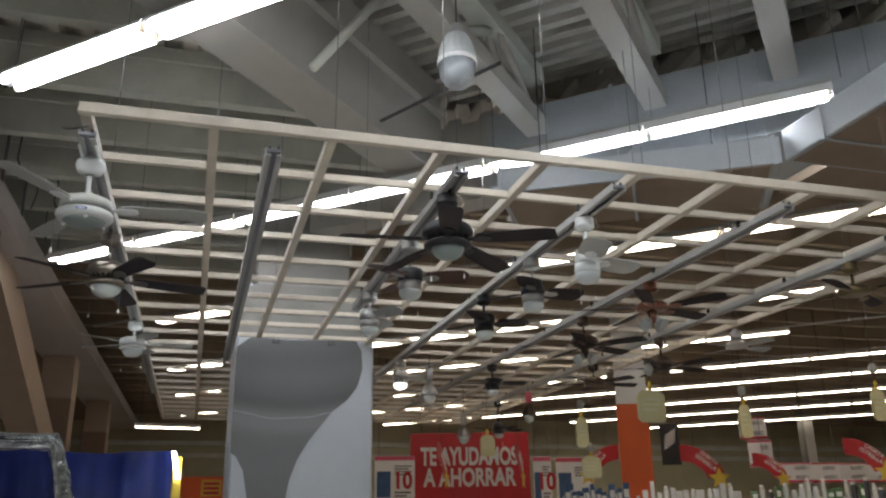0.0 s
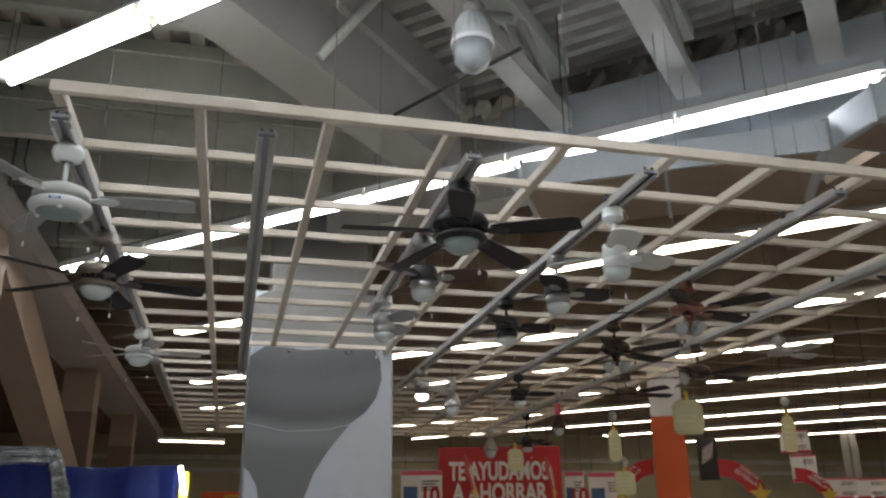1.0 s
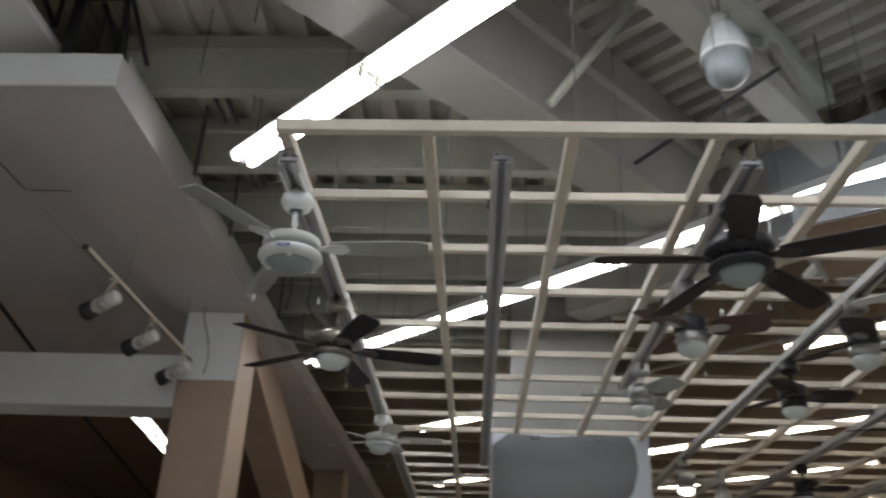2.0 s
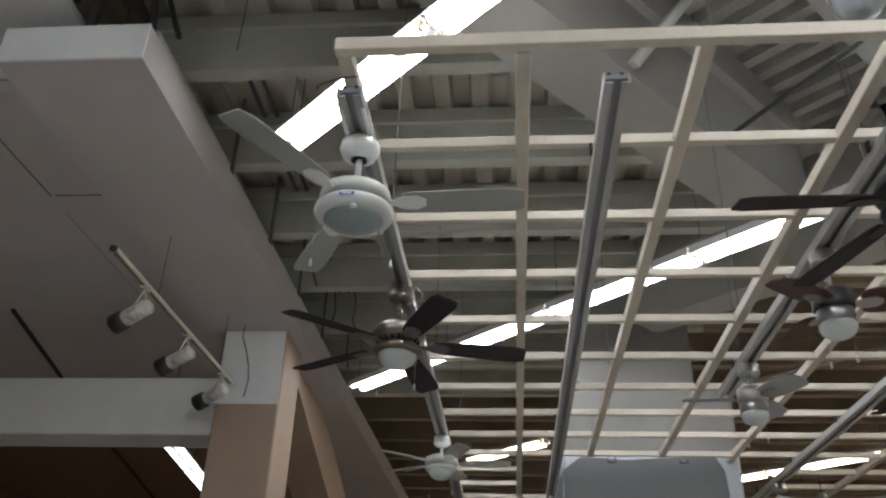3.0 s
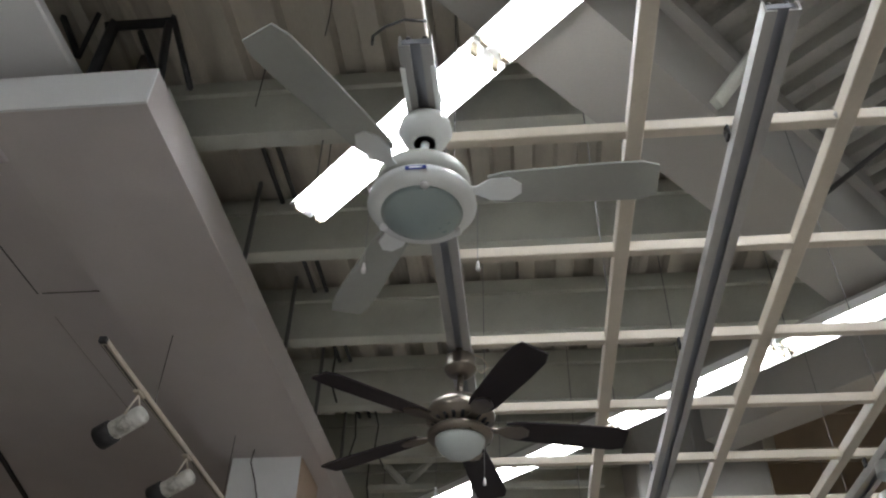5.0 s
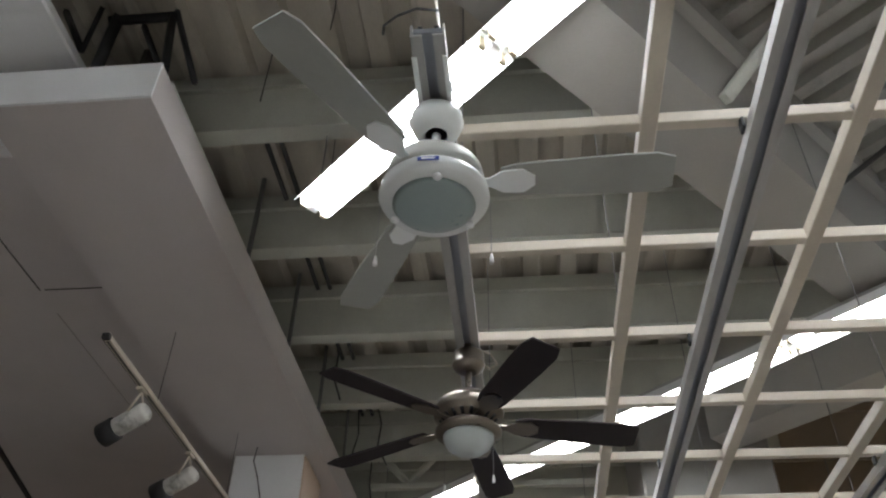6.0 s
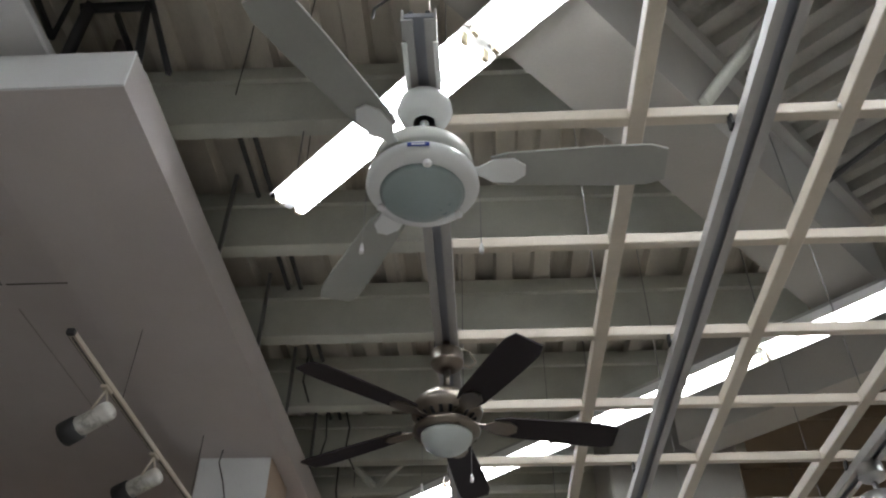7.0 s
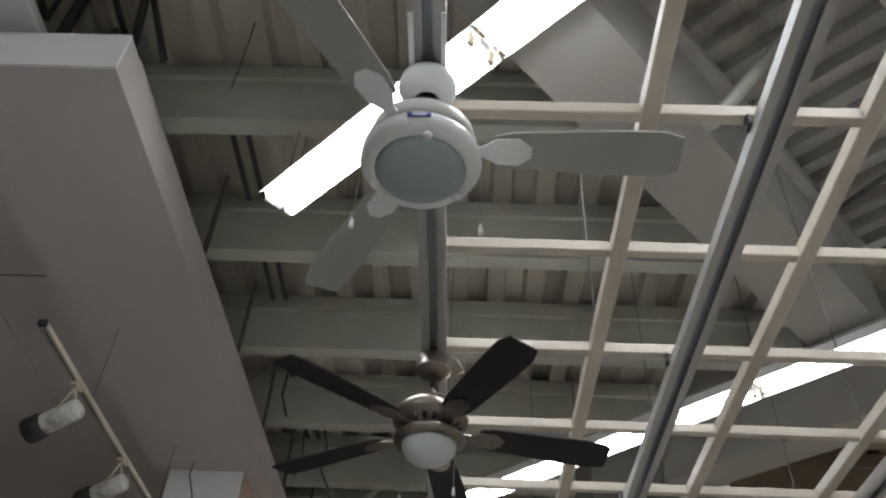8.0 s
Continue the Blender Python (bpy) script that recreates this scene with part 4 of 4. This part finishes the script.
poster((10.62, 10, 2.94), 0.5, 0.42, -30, "small pink price poster", RED, picture=False)
for k in range(4):
    poster((11.0 + 0.62 * k, 9.5, 2.12), 0.58, 0.36, -30, "white shelf-top poster with a red edge", (PINK, RED)[k % 2], picture=False)


def offer_sign(at, s, turn, lean, flip=1):
    o = thing("offer_sign", "curved red offer sign with a yellow star", "sign", at, "offer signs", turn=turn)
    pts_o, pts_i = [], []
    for k in range(9):
        a = math.radians(20 + 70 * k / 8)
        pts_o.append((flip * (math.cos(a) - 0.6) * s, math.sin(a) * s))
        pts_i.append((flip * (math.cos(a) * 0.62 - 0.6) * s, math.sin(a) * 0.62 * s))
    pts = pts_o + pts_i[::-1]
    if flip < 0:
        pts = pts[::-1]
    part("arc", prism(B(), pts, 0.0, 0.012, lambda a, b, c: (a, c, b)), RED, o)
    star = [(math.sin(math.pi * k / 5) * s * (0.26 if k % 2 == 0 else 0.11), math.cos(math.pi * k / 5) * s * (0.26 if k % 2 == 0 else 0.11)) for k in range(10)]
    part("star", prism(B(), [(flip * 0.22 * s + x, 0.22 * s + z) for x, z in star], -0.014, -0.002, lambda a, b, c: (a, c, b)), YELLOW, o)
    words("OFERTA\nESTRELLA", 0.125 * s, WHITEPRINT, o, (flip * -0.01 * s, -0.008, 0.63 * s), (90, 38 * flip, 0), 0.002)
    part("cord", rod(B(), (flip * -0.3 * s, 0.006, 0.9 * s), (flip * -0.3 * s, 0.006, 5.84 - at[2]), 0.004), WIRE, o)
    return o


offer_sign((9.2, 9, 2.02), 0.75, -28, 0)
offer_sign((11.8, 8, 2.08), 0.75, -35, 0)
offer_sign((8.55, 12, 2.2), 0.8, -20, 0, -1)
offer_sign((5.3, 12, 2.15), 0.85, 60, 0)
offer_sign((6.9, 12, 2.15), 0.85, 58, 0)
offer_sign((10.7, 9.2, 2.05), 0.6, -30, 0)

oc = thing("column", "square pillar painted bright orange with a white head", "column", (8.15, 9.6, 0), kind="structure", turn=-29)
part("shaft", box(B(), -0.28, 0.28, 0, 0.56, 0, 3.52, 0.012), ORANGE, oc)
part("head", box(B(), -0.276, 0.276, 0.004, 0.556, 3.522, 5.8, 0.01), WHITEWALL, oc)
for x, yy in ((20.4, 20.0),):
    c = part("column", box(B(), x, x + 0.35, yy, yy + 0.35, 0, 5.8, 0.012), BEAMGREY)
    tagged(c, "distant grey square pillar in the shop", "column", kind="structure")
bs = thing("barcode_sign", "dark hanging sign with a white barcode panel", "sign", (9.2, 10.5, 2.5), turn=-25)
part("board", box(B(), 0, 0.36, 0, 0.02, 0, 0.75, 0.003), BLACKSTEEL, bs)
for k in range(7):
    part("stripe", prism(B(), [(0.06 + 0.03 * k, 0.28 + 0.02 * k), (0.075 + 0.03 * k, 0.28 + 0.02 * k), (0.115 + 0.03 * k, 0.56 + 0.02 * k), (0.10 + 0.03 * k, 0.56 + 0.02 * k)], -0.006, -0.001, lambda a, b, c: (a, c, b)), WHITEPRINT, bs)
part("cord", rod(B(), (0.18, 0.01, 0.75), (0.18, 0.01, 3.3), 0.004), WIRE, bs)
sb = thing("shelf_sign", "red shelf-top sign with a yellow price field", "sign", (0.35, 14, 2.05))
part("board", box(B(), 0, 1.0, 0, 0.03, 0, 0.42, 0.004), ORANGE, sb)
part("price_field", box(B(), 0.45, 0.85, -0.008, -0.002, 0.04, 0.36), YELLOW, sb)
for k in range(3):
    part("text_bar", box(B(), 0.5, 0.8, -0.014, -0.009, 0.08 + 0.09 * k, 0.13 + 0.09 * k), RED, sb)
part("leg", box(B(), 0.1, 0.15, 0.0, 0.03, -2.05, 0), WIRE, sb)
part("leg", box(B(), 0.85, 0.9, 0.0, 0.03, -2.05, 0), WIRE, sb)


def gondola(at, w, turn, label):
    s = thing("shelf_unit", label, "shelf", at, turn=turn)
    part("back", box(B(), 0, w, 0.38, 0.42, 0, 1.80), ENAMEL, s)
    for z in (0.15, 0.55, 0.95, 1.35, 1.72):
        part("shelf", box(B(), 0, w, 0, 0.38, z, z + 0.03, 0.004), ENAMEL, s)
    for x in (0.0, w - 0.04):
        part("upright", box(B(), x, x + 0.04, 0.42, 0.47, 0, 1.86), ENAMEL, s)
    return s


rng = random.Random(5)


def goods(org, turn, w, z, kinds):
    base = pose(*org, 0, 0, turn)
    x = 0.08
    while x < w - 0.08:
        kind, m, label = rng.choice(kinds)
        h = rng.uniform(0.13, 0.30)
        r = rng.uniform(0.026, 0.046)
        p = base @ Vector((x, 0.12, z))
        if kind == "jar":
            o = thing("jar", label, "jar", tuple(p), "goods on the shelf")
            part("body", lathe(B(), [(r * 0.9, 0), (r, 0.01), (r, h * 0.7), (r * 0.7, h * 0.82)], 14), m, o)
            part("lid", lathe(B(), [(r * 0.74, h * 0.82), (r * 0.74, h * 0.95), (r * 0.6, h)], 14), WHITEPRINT, o)
        else:
            o = thing("carton", label, "carton", tuple(p), "goods on the shelf", turn=turn + rng.uniform(-8, 8))
            part("box", box(B(), -r, r, -r, r, 0, h, 0.004), m, o)
            part("label", box(B(), -r * 0.8, r * 0.8, -r - 0.004, -r - 0.001, h * 0.3, h * 0.7), WHITEPRINT, o)
        x += r * 2 + rng.uniform(0.012, 0.04)


CLEAR = [("jar", CLEARCUP, "clear plastic jar with a white lid"), ("jar", DARKPACK, "dark jar with a white lid"), ("jar", CLEARCUP, "clear plastic jar with a white lid"), ("carton", GREENPACK, "small green carton on a shelf")]
WHITES = [("carton", WHITEPRINT, "plain white carton on a shelf"), ("jar", WHITEPRINT, "white plastic jar with lid"), ("carton", WHITEPRINT, "plain white carton on a shelf")]
BLUES = [("carton", BLUEPACK, "small blue carton on a shelf")]
gondola((6.5, 6.6, 0), 4.6, -22, "white shop shelf unit filled with jars")
goods((6.5, 6.6, 0), -22, 1.4, 1.752, WHITES)
goods((7.85, 6.06, 0), -22, 3.1, 1.752, CLEAR)
gondola((5.7, 7.4, 0), 1.0, -22, "white shop shelf unit with blue cartons")
goods((5.7, 7.4, 0), -22, 1.0, 1.752, BLUES)
goods((5.72, 7.52, 0), -22, 1.0, 1.752, BLUES)


def price_tag(x, y, z, w, h, ball=None):
    t = thing("hanging_tag", "pale yellow hanging price tag with faint print", "tag", (x, y, z), "hanging price tags")
    part("card", prism(B(), [(-w * 0.5, 0.12 * h), (-w * 0.36, 0), (w * 0.36, 0), (w * 0.5, 0.12 * h), (w * 0.5, 0.82 * h), (w * 0.3, h), (-w * 0.3, h), (-w * 0.5, 0.82 * h)], -0.012, 0.012, lambda a, b, c: (a, c, b)), TAG, t)
    for k in range(3):
        part("text_bar", box(B(), -w * 0.34, w * (0.34 - 0.08 * k), -0.016, -0.0125, h * (0.68 - 0.16 * k), h * (0.74 - 0.16 * k)), TAGINK, t)
    top = (ball if ball else z + h + 0.3) - z
    part("neck", box(B(), -0.02, 0.02, -0.006, 0.006, h, h + 0.09, 0.002), YELLOW, t)
    if ball:
        part("bulb", lathe(B(), [(0.015, top - 0.06), (0.04, top - 0.04), (0.052, top), (0.04, top + 0.04), (0.02, top + 0.06)], 18), SHADEGLASS, t, "clear glass globe")
    part("cord", rod(B(), (0, 0, h + 0.08), (0, 0, (3.48 if x < 6 else 5.90) - z), 0.003, 5), WIRE, t)
    return t


price_tag(5.12, 3.75, 2.50, 0.32, 0.33, 3.04)
price_tag(5.40, 6.0, 2.44, 0.16, 0.37, 2.98)
price_tag(7.14, 5.0, 2.48, 0.17, 0.40, 3.06)
price_tag(8.25, 4.0, 2.60, 0.19, 0.37, 3.21)
price_tag(5.60, 6.2, 2.06, 0.27, 0.28, 2.45)
price_tag(4.74, 7.81, 2.45, 0.22, 0.30)


def pendant(x, y, z, m):
    p = thing("pendant_lamp", "small pendant lamp hung from the grid", "lamp", (x, y, z), "pendant lamps")
    part("shade", lathe(B(), [(0.10, 0.0), (0.105, 0.02), (0.06, 0.12), (0.03, 0.17)], 20), m, p)
    part("globe", lathe(B(), [(0.02, -0.10), (0.06, -0.07), (0.075, -0.02), (0.07, 0.0)], 18), FROST, p)
    part("stem", lathe(B(), [(0.03, 0.17), (0.045, 0.22), (0.045, 0.32), (0.02, 0.34)], 16), PINK if m is DARKBROWN else CHROME, p)
    part("cord", rod(B(), (0, 0, 0.34), (0, 0, 3.47 - z), 0.004), WIRE, p)


pendant(5.19, 7.254, 2.98, DARKBROWN)
pendant(4.38, 7.812, 2.72, CHROME)
pendant(3.25, 5.58, 2.98, CHROME)

for x, y, z in ((-1.13, 1.70, 5.10), (-0.72, 1.45, 5.35), (-0.95, 2.55, 5.05)):
    dw = part("loose_wire", cord(B(), [(x, y, 5.822), (x + 0.006, y, 5.5), (x - 0.004, y + 0.01, z)], 0.0035), WIRE)
    tagged(dw, "thin dark wire hanging from the roof deck", "wire")
